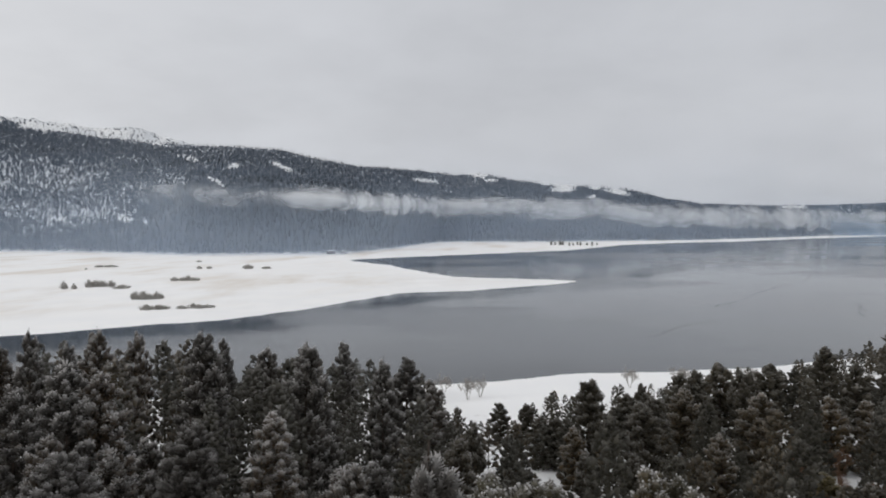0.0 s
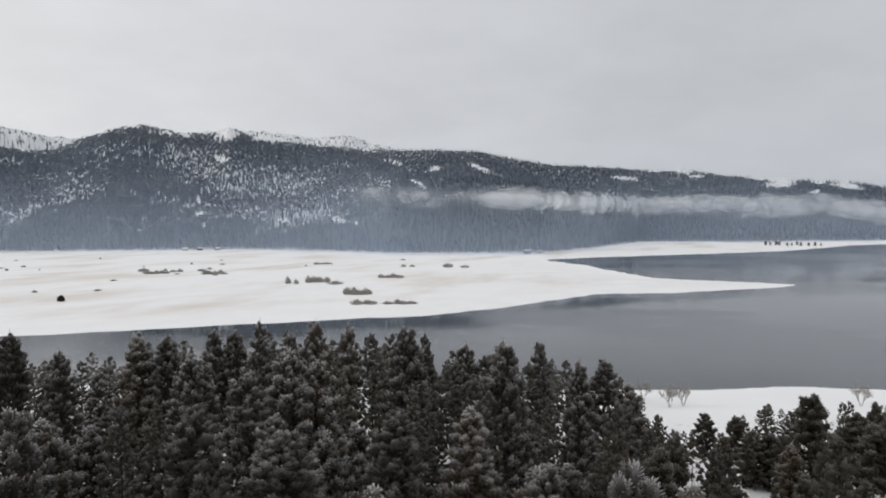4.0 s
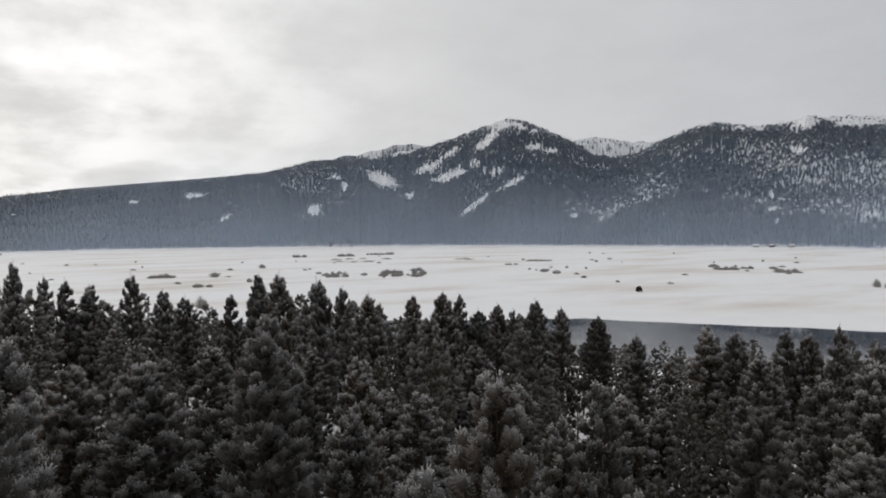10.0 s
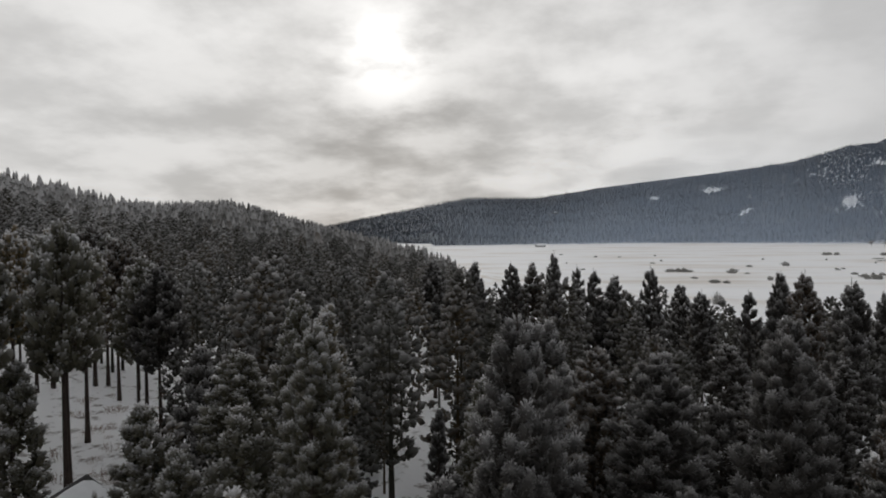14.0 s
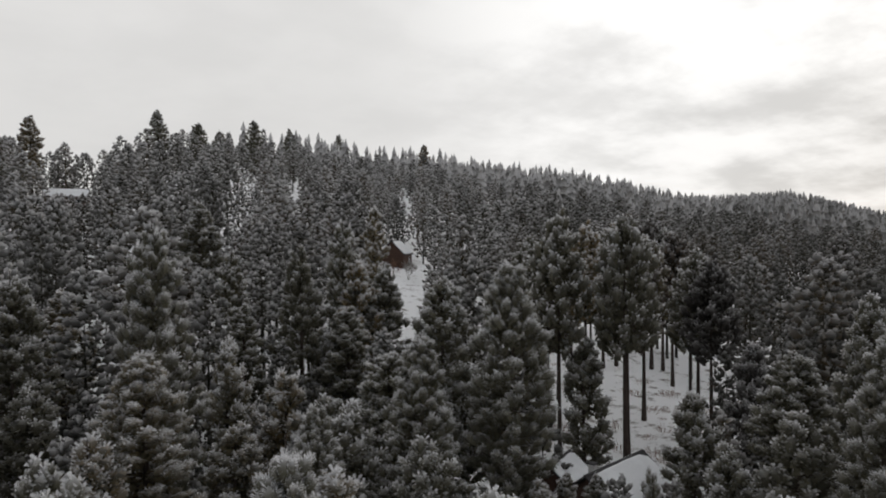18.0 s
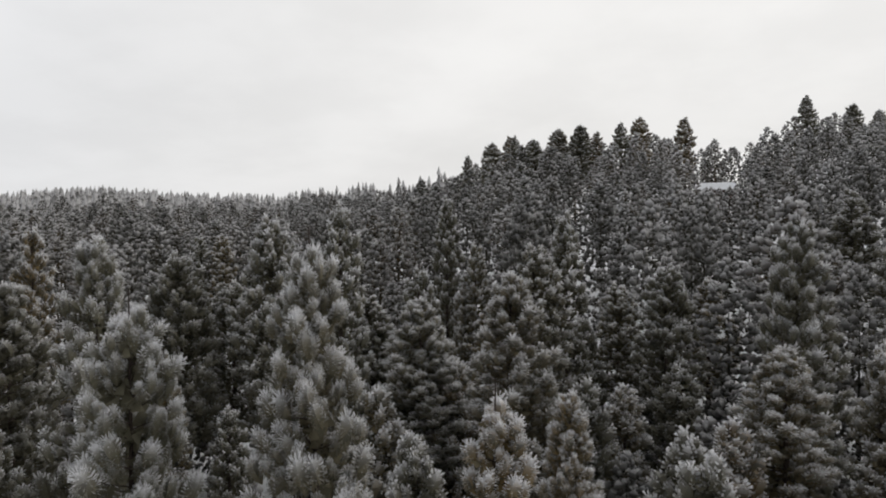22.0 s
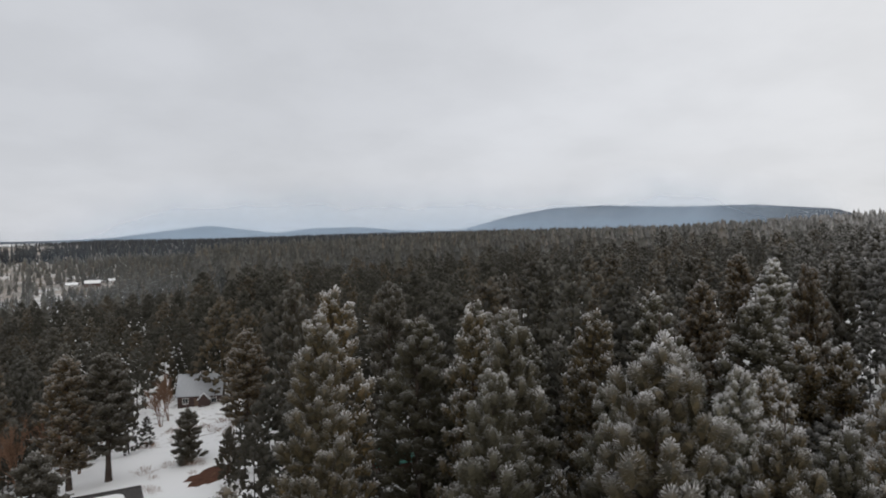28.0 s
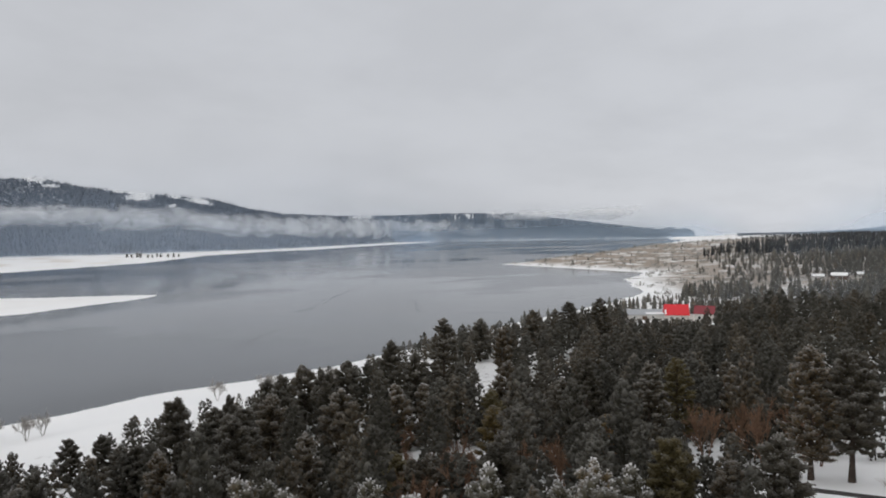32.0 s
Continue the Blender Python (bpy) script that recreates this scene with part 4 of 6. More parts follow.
def sized(x, y, z, rng, low, high):
    """Heights under the skyline's limit."""
    az, r = azimuth(x, y), np.hypot(x, y)
    h = rng.uniform(low, high, len(x))
    for a, wa, cap, far in VIEWS:
        over = (np.abs(east(az - a)) < wa) & (r < far)
        h = np.where(over, np.minimum(h, EYE_Z + r * np.tan(np.radians(cap)) - z), h)
    for a, d, tip, broad in PINES:
        over = (np.abs(east(az - a)) < min(3.4, 100 / d)) & (r < d - 2)
        h = np.where(over, np.minimum(h, EYE_Z + r * np.tan(math.atan((tip - EYE_Z) / d) - 0.085) - z), h)
    room = EYE_Z + r * np.tan(np.radians(top_limit(az) - 0.1 - rng.uniform(0, 1, len(x)) ** 1.2 * 3.0 * np.clip(140 / r, 0, 1) ** 1.1)) - z
    return np.minimum(h, room)

# pines that can be told apart: azimuth, distance, height of the top above the lake, width of the crown
PINES_0 = [(1.0, 123, 23.1, 6.0), (3.0, 105, 30.8, 6.0), (4.9, 82, 35.0, 6.0), (8.2, 123, 30.6, 6.0), (10.3, 81, 26.3, 6.6), (11.1, 74, 38.4, 6.6), (14.0, 51, 37.3, 6.6), (14.2, 105, 33.1, 6.0), (17.6, 123, 32.0, 6.0), (19.1, 82, 39.0, 6.0), (20.1, 51, 37.0, 6.6), (23.2, 81, 27.5, 6.6), (23.8, 105, 36.3, 6.0), (26.3, 68, 37.9, 6.6), (26.4, 74, 34.8, 6.6), (26.5, 105, 36.9, 6.0), (28.4, 123, 33.0, 6.0), (28.6, 68, 39.1, 6.6), (29.1, 48, 36.9, 6.6)]
PINES_30 = [(30.8, 105, 37.3, 6.0), (32.0, 68, 37.4, 6.6), (32.7, 123, 33.7, 6.0), (34.3, 123, 33.9, 6.0), (35.9, 82, 36.8, 6.0), (36.0, 48, 38.9, 6.6), (37.7, 105, 35.9, 6.0), (39.8, 105, 36.3, 6.0), (42.5, 123, 28.5, 6.0), (43.2, 92, 27.1, 6.0), (45.0, 105, 34.8, 6.0), (45.4, 92, 26.0, 6.0), (45.9, 82, 30.7, 6.0), (48.0, 123, 35.5, 6.0), (50.9, 123, 36.8, 6.0), (53.0, 123, 38.1, 6.0), (54.3, 74, 33.6, 6.6), (54.8, 147, 33.8, 6.0), (56.1, 147, 35.0, 6.0), (57.6, 123, 36.5, 6.0), (58.0, 82, 36.8, 6.0), (59.2, 123, 39.2, 6.0), (59.3, 81, 28.8, 6.6)]
PINES_60 = [(60.5, 105, 41.2, 6.0), (62.5, 58, 36.9, 6.6), (63.0, 123, 38.9, 6.0), (65.2, 81, 31.5, 6.6), (66.6, 105, 41.1, 6.0), (68.7, 123, 40.8, 6.0), (70.8, 92, 44.3, 6.0), (71.2, 82, 37.0, 6.0), (73.7, 105, 44.5, 6.0), (74.8, 48, 45.0, 6.6), (74.9, 41, 44.8, 6.6), (75.3, 123, 43.2, 6.0), (77.5, 123, 40.2, 6.0), (78.9, 82, 37.9, 6.0), (80.8, 123, 40.1, 6.0), (82.4, 147, 39.5, 6.0), (84.1, 48, 42.4, 6.6), (84.3, 54, 40.0, 6.6), (84.6, 123, 44.0, 6.0), (87.4, 123, 42.4, 6.0), (87.4, 53, 31.5, 3.4), (88.8, 54, 41.5, 6.6), (89.0, 123, 43.5, 6.0)]
PINES_90 = [(90.3, 147, 42.9, 6.0), (92.1, 123, 46.6, 6.0), (93.9, 147, 43.6, 6.0), (95.2, 32, 46.6, 6.6), (95.6, 147, 43.7, 6.0), (98.6, 147, 43.9, 6.0), (101.7, 72, 31.6, 2.9), (101.9, 123, 45.6, 6.0), (111.8, 45, 44.7, 6.6), (117.7, 62, 40.5, 6.6), (120.4, 74, 38.7, 6.6), (127.9, 52, 32.8, 2.5), (129.8, 74, 51.8, 6.6)]
PINES_130 = [(133.0, 74, 38.7, 6.6), (135.0, 74, 52.0, 6.6), (136.5, 51, 31.9, 3.3), (139.0, 54, 48.1, 6.6), (139.3, 57, 36.7, 5.6), (144.4, 58, 39.5, 6.6), (144.5, 58, 46.7, 6.6), (145.1, 60, 37.7, 4.9), (146.3, 48, 43.3, 6.6), (148.9, 58, 40.5, 6.6), (149.3, 82, 46.5, 6.0), (150.1, 112, 54.7, 6.4), (151.4, 81, 47.2, 6.6), (152.3, 48, 38.3, 6.6), (152.4, 74, 42.4, 6.6), (152.6, 82, 51.9, 6.7), (154.0, 75, 39.2, 5.5), (156.1, 75, 49.2, 6.7), (157.3, 58, 38.8, 6.6)]
PINES_160 = [(160.6, 74, 43.3, 6.6), (161.2, 52, 36.4, 6.3), (161.3, 82, 48.5, 6.0), (161.7, 62, 41.0, 5.6), (163.6, 109, 55.1, 7.1), (167.0, 54, 51.0, 6.6), (168.1, 48, 43.0, 6.6), (169.0, 58, 38.2, 6.1), (173.1, 82, 44.7, 6.0), (175.3, 62, 38.2, 6.6), (176.3, 68, 47.1, 6.6)]
PINES_178 = [(179.6, 59, 37.0, 5.2), (179.9, 76, 44.7, 6.1), (182.7, 71, 40.9, 6.3), (184.2, 68, 52.3, 6.6), (186.2, 59, 38.7, 4.8), (186.6, 63, 49.2, 6.7), (188.4, 48, 47.6, 6.7), (189.4, 74, 43.5, 6.6), (190.3, 78, 39.6, 6.3), (191.3, 91, 49.0, 5.9), (192.3, 91, 43.5, 5.2), (193.1, 54, 39.9, 4.8), (193.6, 94, 55.2, 6.1), (194.9, 54, 41.9, 6.6), (196.1, 54, 45.3, 6.6), (199.5, 48, 39.2, 6.6)]
PINES_200 = [(200.1, 68, 44.0, 6.6), (202.3, 62, 53.1, 6.6), (204.9, 25, 50.1, 6.6), (207.8, 62, 52.0, 6.6), (211.0, 68, 46.0, 6.6), (211.6, 123, 50.2, 6.0), (213.2, 123, 50.3, 6.0), (214.8, 63, 48.9, 6.7), (218.3, 27, 48.0, 6.6), (220.4, 43, 50.5, 6.6), (224.5, 82, 51.4, 6.0)]
PINES_225 = [(226.2, 55, 47.4, 6.7), (230.4, 51, 50.1, 6.6), (232.5, 68, 46.4, 6.6), (236.2, 43, 46.5, 6.6), (240.7, 74, 38.9, 6.6), (240.9, 105, 46.5, 6.0), (242.9, 82, 46.5, 6.0), (243.1, 92, 44.3, 6.0), (243.2, 74, 39.1, 6.6), (245.2, 105, 45.9, 6.0), (246.4, 62, 44.5, 6.6), (247.6, 123, 46.3, 6.0)]
PINES_250 = [(250.2, 81, 44.6, 6.6), (250.7, 82, 42.8, 6.0), (250.9, 123, 45.7, 6.0), (253.2, 25, 46.9, 6.6), (253.8, 68, 44.4, 6.6), (258.4, 58, 43.8, 6.6), (261.3, 81, 37.4, 6.6), (261.4, 43, 35.0, 2.8), (265.2, 43, 45.6, 6.6), (265.6, 105, 43.8, 6.0), (272.6, 54, 43.8, 6.6), (274.9, 82, 44.7, 6.0)]
PINES_280 = [(280.9, 43, 45.5, 6.6), (281.5, 62, 31.1, 6.6), (282.6, 92, 44.3, 6.0), (286.4, 112, 35.5, 8.2), (290.9, 112, 23.6, 8.2), (296.5, 112, 33.4, 8.2), (299.1, 112, 33.5, 8.2), (301.2, 78, 29.1, 7.0), (304.3, 149, 22.7, 6.6), (304.5, 78, 25.8, 7.0), (308.4, 144, 25.2, 8.2), (308.8, 78, 27.8, 7.0), (310.4, 126, 27.5, 8.2)]
PINES_312 = [(313.8, 118, 19.5, 8.2), (314.2, 256, 26.3, 10.4), (315.4, 128, 27.8, 8.3), (316.7, 274, 23.1, 11.1), (317.3, 148, 19.1, 7.2), (317.6, 122, 17.6, 7.9), (319.5, 262, 20.6, 9.5), (319.7, 65, 26.4, 3.1), (321.7, 159, 20.4, 9.0), (322.0, 220, 20.0, 8.0), (322.4, 78, 27.4, 7.0), (322.9, 125, 18.7, 6.1), (323.0, 148, 16.6, 7.2), (323.9, 246, 19.5, 10.0), (326.9, 195, 26.6, 11.1), (328.2, 93, 20.4, 6.8), (328.6, 148, 18.0, 7.2), (329.3, 179, 19.2, 8.7)]
PINES_330 = [(330.9, 144, 19.0, 8.2), (331.0, 97, 19.7, 7.0), (331.3, 205, 18.5, 7.5), (334.8, 174, 18.7, 7.7), (335.5, 126, 22.3, 8.2), (336.3, 159, 19.0, 7.7), (336.9, 163, 19.0, 5.9), (338.3, 105, 20.6, 5.9), (338.4, 168, 19.1, 8.2), (340.0, 160, 18.7, 6.5), (340.9, 144, 18.1, 8.2), (341.3, 156, 18.8, 7.6), (343.1, 126, 20.4, 8.2)]
PINES_330_B = [(344.0, 112, 22.6, 8.2), (344.1, 149, 17.6, 4.8), (344.5, 92, 20.8, 5.9), (345.2, 144, 16.6, 8.2), (348.1, 128, 22.5, 8.3), (348.4, 90, 21.1, 5.1), (349.4, 108, 19.4, 5.2), (350.9, 122, 16.9, 5.9), (352.1, 122, 17.0, 5.9), (353.2, 146, 13.0, 5.9), (355.4, 146, 13.3, 5.9), (357.6, 96, 22.9, 4.6), (358.9, 74, 27.4, 6.6)]
PINES = PINES_0 + PINES_30 + PINES_60 + PINES_90 + PINES_130 + PINES_160 + PINES_178 + PINES_200 + PINES_225 + PINES_250 + PINES_280 + PINES_312 + PINES_330 + PINES_330_B

tree_rng = np.random.RandomState(11)
taken = []


def pine_label(az, r):
    if 160 < az < 285:
        return "tall dark green pine with thick white rime on its needle tufts"
    if az > 285 or az < 2:
        return "dark green pine with a little rime, on snowy ground"
    return "grey-green pine coated with hoar frost, rising from snow"


for az_t, r_t, top_t, wide_t in PINES:
    v = heading(az_t) * r_t
    h_t = top_t - ground_z(v.x, v.y)
    pine(v.x, v.y, h_t, "tall" if 122 < az_t < 140 and r_t > 70 and h_t > 22 else "hero" if r_t < 32 else "close" if r_t < 56 else "near" if r_t < 160 else "mid", tree_rng, pine_label(az_t, r_t), wide=wide_t)
    taken.append((v.x, v.y))

# pines that break the skyline of the hill: azimuth and elevation of their tops
RIDGE_PINES = [(188.1, 7.71), (186.6, 7.35), (184.6, 8.14), (182.8, 8.38), (179.7, 8.43), (178.2, 8.80), (174.9, 8.52), (166.5, 9.42), (163.6, 8.62), (162.0, 8.05), (159.4, 8.95), (156.7, 8.36), (152.8, 7.99), (145.9, 7.14), (191.9, 6.19), (189.9, 7.19), (188.5, 7.63), (186.4, 7.34), (184.6, 8.06), (183.0, 8.23), (181.5, 7.82)]
for az_t, el_t in RIDGE_PINES:
    r_t = float(table(az_t, CREST_R)) * tree_rng.uniform(0.88, 0.97)
    v = heading(az_t) * r_t
    h_t = EYE_Z + r_t * math.tan(radians(el_t)) - ground_z(v.x, v.y)
    pine(v.x, v.y, max(h_t, 8), "near", tree_rng, "tall frosted pine standing out on the ridge", tree_rng.uniform(1.15, 1.55))

# tall bare-stemmed pines round the snowy cabin
for k in range(17):
    az_t, r_t = 123.3 + 14.2 * k / 16 + tree_rng.uniform(-0.3, 0.3), tree_rng.uniform(84, 132)
    v = heading(az_t) * r_t
    pine(v.x, v.y, tree_rng.uniform(23, 28), "tall", tree_rng, "tall bare-stemmed pine with a frosted crown, standing in snow", 0.95)

x, y, rng = scatter(21, 20, 138, 7.7)
z, sd, _, _ = land(x, y)
h = sized(x, y, z, rng, 17, 27)
az = azimuth(x, y)
h = np.where((az > 290) & (az < 360), np.minimum(h, rng.uniform(9, 18, len(x))), h * np.where(rng.uniform(0, 1, len(x)) < 0.5, rng.uniform(0.62, 0.9, len(x)), 1.0))
ok = keep_tree(x, y, sd, rng, crown_r=2.0) & (h > 4)
tk = np.array(taken)
ok &= np.min(np.hypot(x[:, None] - tk[None, :, 0], y[:, None] - tk[None, :, 1]), axis=1) > 4.6
r = np.hypot(x, y)
low_near = EYE_Z - (z + h) > r * 0.40
ok &= ~low_near
near_x, near_y, near_h = x[ok], y[ok], h[ok]
order = np.argsort(np.hypot(near_x, near_y))
limit = 110
for i in order[:limit]:
    rr = math.hypot(near_x[i], near_y[i])
    az_i = float(azimuth(near_x[i], near_y[i]))
    pine(near_x[i], near_y[i], near_h[i], "tall" if 123 < az_i < 138 and rr > 66 else "close" if rr < 42 else "near" if rr < 74 else "mid", tree_rng, pine_label(az_i, rr), 1.0 if near_h[i] > 15 else 1.2)
rest = order[limit:]

MID = [template(s, 80, 2, 3, 1.12) for s in range(30, 38)]
MID_BUSHY = [template(s, 62, 3, 3, 1.75, BUSHY[s % 3]) for s in range(36, 42)]
SLOPE = [template(s, 84, 1, 3, 1.3) for s in range(90, 98)]
YOUNG = [template(s, 40, 2, 2, 2.3, BUSHY[s % 3]) for s in range(80, 84)]
FAR = [spire(s, 7, 5, 0.06 + 0.03 * (s % 4), 3.3, 0.75) for s in range(40, 48)]
SPIRE = [spire(s, 5, 2, 0.05, 3.0, 0.9) for s in range(50, 56)]
CONE = [spire(s, 4, 1, 0.05, 3.0, 1.0) for s in range(60, 66)]

x, y, rng = scatter(22, 138, 340, 9.3)
z, sd, _, _ = land(x, y)
h = sized(x, y, z, rng, 16, 27)
h = np.where((azimuth(x, y) > 143) & (azimuth(x, y) < 194) & (np.hypot(x, y) > 215), h - rng.uniform(0, 8, len(x)), h - rng.uniform(0, 5, len(x)))
az = azimuth(x, y)
h = np.where(az > 290, np.minimum(h, rng.uniform(8, 17, len(x))), h)
ok = keep_tree(x, y, sd, rng, crown_r=2.5) & (h > 4.5)
r = np.hypot(x, y)
ok &= ~((east(az) > -60) & (east(az) < 100) & (sd < 500) & (r > 225) & (east(az) > 4))
ok &= r < table(az, CREST_R) * 1.12 + 15
girth = np.where(h < 14, 1.4, 1.2) * rng.uniform(0.8, 1.25, len(x))
spots = np.stack([x, y, z, h, girth], -1)[ok]
edge = np.stack([near_x, near_y, land(near_x, near_y)[0], near_h, rng.uniform(1.0, 1.35, len(near_x))], -1)[rest]
x, y, rng = scatter(28, 62, 330, 5.2, 300, 362)
z, sd, _, _ = land(x, y)
h = np.minimum(sized(x, y, z, rng, 5, 12), rng.uniform(4.5, 12, len(x)))
ok = keep_tree(x, y, sd, rng) & (h > 3)
young = np.stack([x, y, z, h, np.full(len(x), 1.25)], -1)[ok]
x, y, rng = scatter(33, 36, 104, 6.2, 2, 284)
z, sd, _, _ = land(x, y)
h = np.minimum(sized(x, y, z, rng, 5, 11), EYE_Z - np.hypot(x, y) * 0.2 - z)
ok = keep_tree(x, y, sd, rng) & (h > 2.5)
under = np.stack([x, y, z, h, np.full(len(x), 1.3)], -1)[ok]
spots = np.concatenate([spots, edge])
spots[:, 4] *= np.where(azimuth(spots[:, 0], spots[:, 1]) > 283, 0.95, 1.0)
side = azimuth(spots[:, 0], spots[:, 1]) > 283
deep = np.hypot(spots[:, 0], spots[:, 1]) > 195
forest("pine_wood", "frosted pine wood on the slopes round the clearing", spots[~side & ~deep], MID, WOODS_NEEDLES, 71)
forest("slope_wood", "frosted pine wood higher up the slopes", spots[~side & deep], SLOPE, WOODS_NEEDLES, 79)
forest("lakeside_wood", "dark bushy pine wood between the yard and the lake", spots[side], MID_BUSHY, WOODS_NEEDLES, 75)
forest("understory", "young frosted pines growing beneath the tall ones", under, YOUNG, WOODS_NEEDLES, 81)
forest("young_pines", "thicket of small dark pines near the shore", young, YOUNG, WOODS_NEEDLES, 77)

x, y, rng = scatter(23, 340, 1050, 9.4, 100, 322)
z, sd, _, _ = land(x, y)
az, r = azimuth(x, y), np.hypot(x, y)
h = sized(x, y, z, rng, 14, 27) + 1.5 - rng.uniform(0, 1, len(x)) ** 2.2 * 9
ok = keep_tree(x, y, sd, rng, 25) & (h > 3.5) & (r < table(az, CREST_R) * 1.06 + 20)
ok &= ~((az + rng.normal(size=len(x)) * 2.0 > 304.5) & (r > 540))
h = np.where(az > 290, np.minimum(h, rng.uniform(8, 16, len(x))), h)
soft = az + rng.normal(size=len(x)) * 2.2
h = np.where((soft > 298) & (r > 420), np.minimum(h, rng.uniform(4.5, 11, len(x))), h)
ok &= ~((soft > 298) & (r > 420) & (rng.uniform(0, 1, len(x)) < 0.25))
hill_spots = np.stack([x, y, z, h, np.where(az > 285, 1.6, 1.35)], -1)[ok]
x, y, rng = scatter(37, 365, 585, 8.5, 302, 313)
z, sd, _, _ = land(x, y)
h = np.minimum(sized(x, y, z, rng, 6, 12), rng.uniform(6, 12, len(x)))
ok = keep_tree(x, y, sd, rng, 12) & (h > 3.5)
hill_spots = np.concatenate([hill_spots, np.stack([x, y, z, h, np.full(len(x), 1.5)], -1)[ok]])
forest("hill_wood", "frosted conifer wood covering the hillside", hill_spots, FAR, WOODS_NEEDLES, 72)

x, y, rng = scatter(24, 1050, 3300, 14.0, 237, 308)
z, sd, _, _ = land(x, y)
az, r = azimuth(x, y), np.hypot(x, y)
h = sized(x, y, z, rng, 15, 24) - rng.uniform(0, 1, len(x)) ** 2 * 9
h = h - rng.uniform(0, 1, len(x)) ** 1.5 * r * 0.006
ok = (sd > 60) & (h > 5)
forest("valley_wood", "dark conifer forest stretching to the far hills", np.stack([x, y, z, h, np.full(len(x), 1.5)], -1)[ok], SPIRE, HAZED_VALLEY_NEEDLES, 73)

x, y, rng = scatter(25, 1300, 4400, 15.5, 305, 476)
z, sd, wooded, bare = land(x, y)
az, r = azimuth(x, y), np.hypot(x, y)
ok = (wooded > 0.5) & (bare < 0.3) & (sd > 15) & (patches(x, y, z, GLADES) < 0.35) & (patches(x, y, z, SPECKLED, 1.0) * 0.75 < rng.uniform(0, 1, len(x))) & (rng.uniform(0, 1, len(x)) < 0.8) & (r < np.minimum(table(east(az), FOOT) + 1850, 4450))
h = rng.uniform(11, 20, len(x)) * np.clip(1.15 - z / 900, 0.5, 1)
forest("mountain_forest", "dark conifer forest on the mountain slopes, tinted blue-grey for haze", np.stack([x, y, z, h, rng.uniform(0.9, 1.5, len(x))], -1)[ok], CONE, HAZED_FAR_NEEDLES, 74)


# ---- small parts and houses ----
def part(name, bm, mat, parent, label=""):
    """Links a bmesh as one mesh object under a thing or a part."""
    me = bpy.data.meshes.new(name)
    bmesh.ops.recalc_face_normals(bm, faces=bm.faces)
    bm.to_mesh(me)
    bm.free()
    me.materials.append(mat)
    o = new(name, me)
    o.parent = parent
    return tagged(o, label) if label else o


def box(size, at, bevel=0.0, turn=None):
    """A box with its middle at a place, with bevelled edges where asked."""
    bm = bmesh.new()
    bmesh.ops.create_cube(bm, size=1.0)
    bmesh.ops.scale(bm, vec=size, verts=bm.verts)
    if bevel:
        bmesh.ops.bevel(bm, geom=bm.edges[:], offset=bevel, segments=1, affect="EDGES")
    m = Matrix.Translation(at) @ (turn or Matrix())
    bmesh.ops.transform(bm, matrix=m, verts=bm.verts)
    return bm


def prism(outline, thick, m):
    """A flat outline (x, z) given thickness along y."""
    bm = bmesh.new()
    a = [bm.verts.new((x, -thick / 2, z)) for x, z in outline]
    b = [bm.verts.new((x, thick / 2, z)) for x, z in outline]
    bm.faces.new(a)
    bm.faces.new(b[::-1])
    for i in range(len(a)):
        j = (i + 1) % len(a)
        bm.faces.new((a[i], b[i], b[j], a[j]))
    bmesh.ops.transform(bm, matrix=m, verts=bm.verts)
    return bm


def window(parent, x, y, z, w, h, side):
    """A window in a long wall: frame with a pane and a sill; side is the wall's outward sign along y."""
    f = part("window", box((w + 0.16, 0.10, h + 0.16), (x, y, z), 0.01), WHITE_TRIM, parent)
    part("pane", box((w, 0.04, h), (x, y + side * 0.05, z)), PANE, f, "dark glass pane")
    part("mullion", box((0.05, 0.05, h), (x, y + side * 0.06, z)), WHITE_TRIM, f)
    part("sill", box((w + 0.26, 0.16, 0.06), (x, y + side * 0.06, z - h / 2 - 0.1), 0.01), WHITE_TRIM, f)


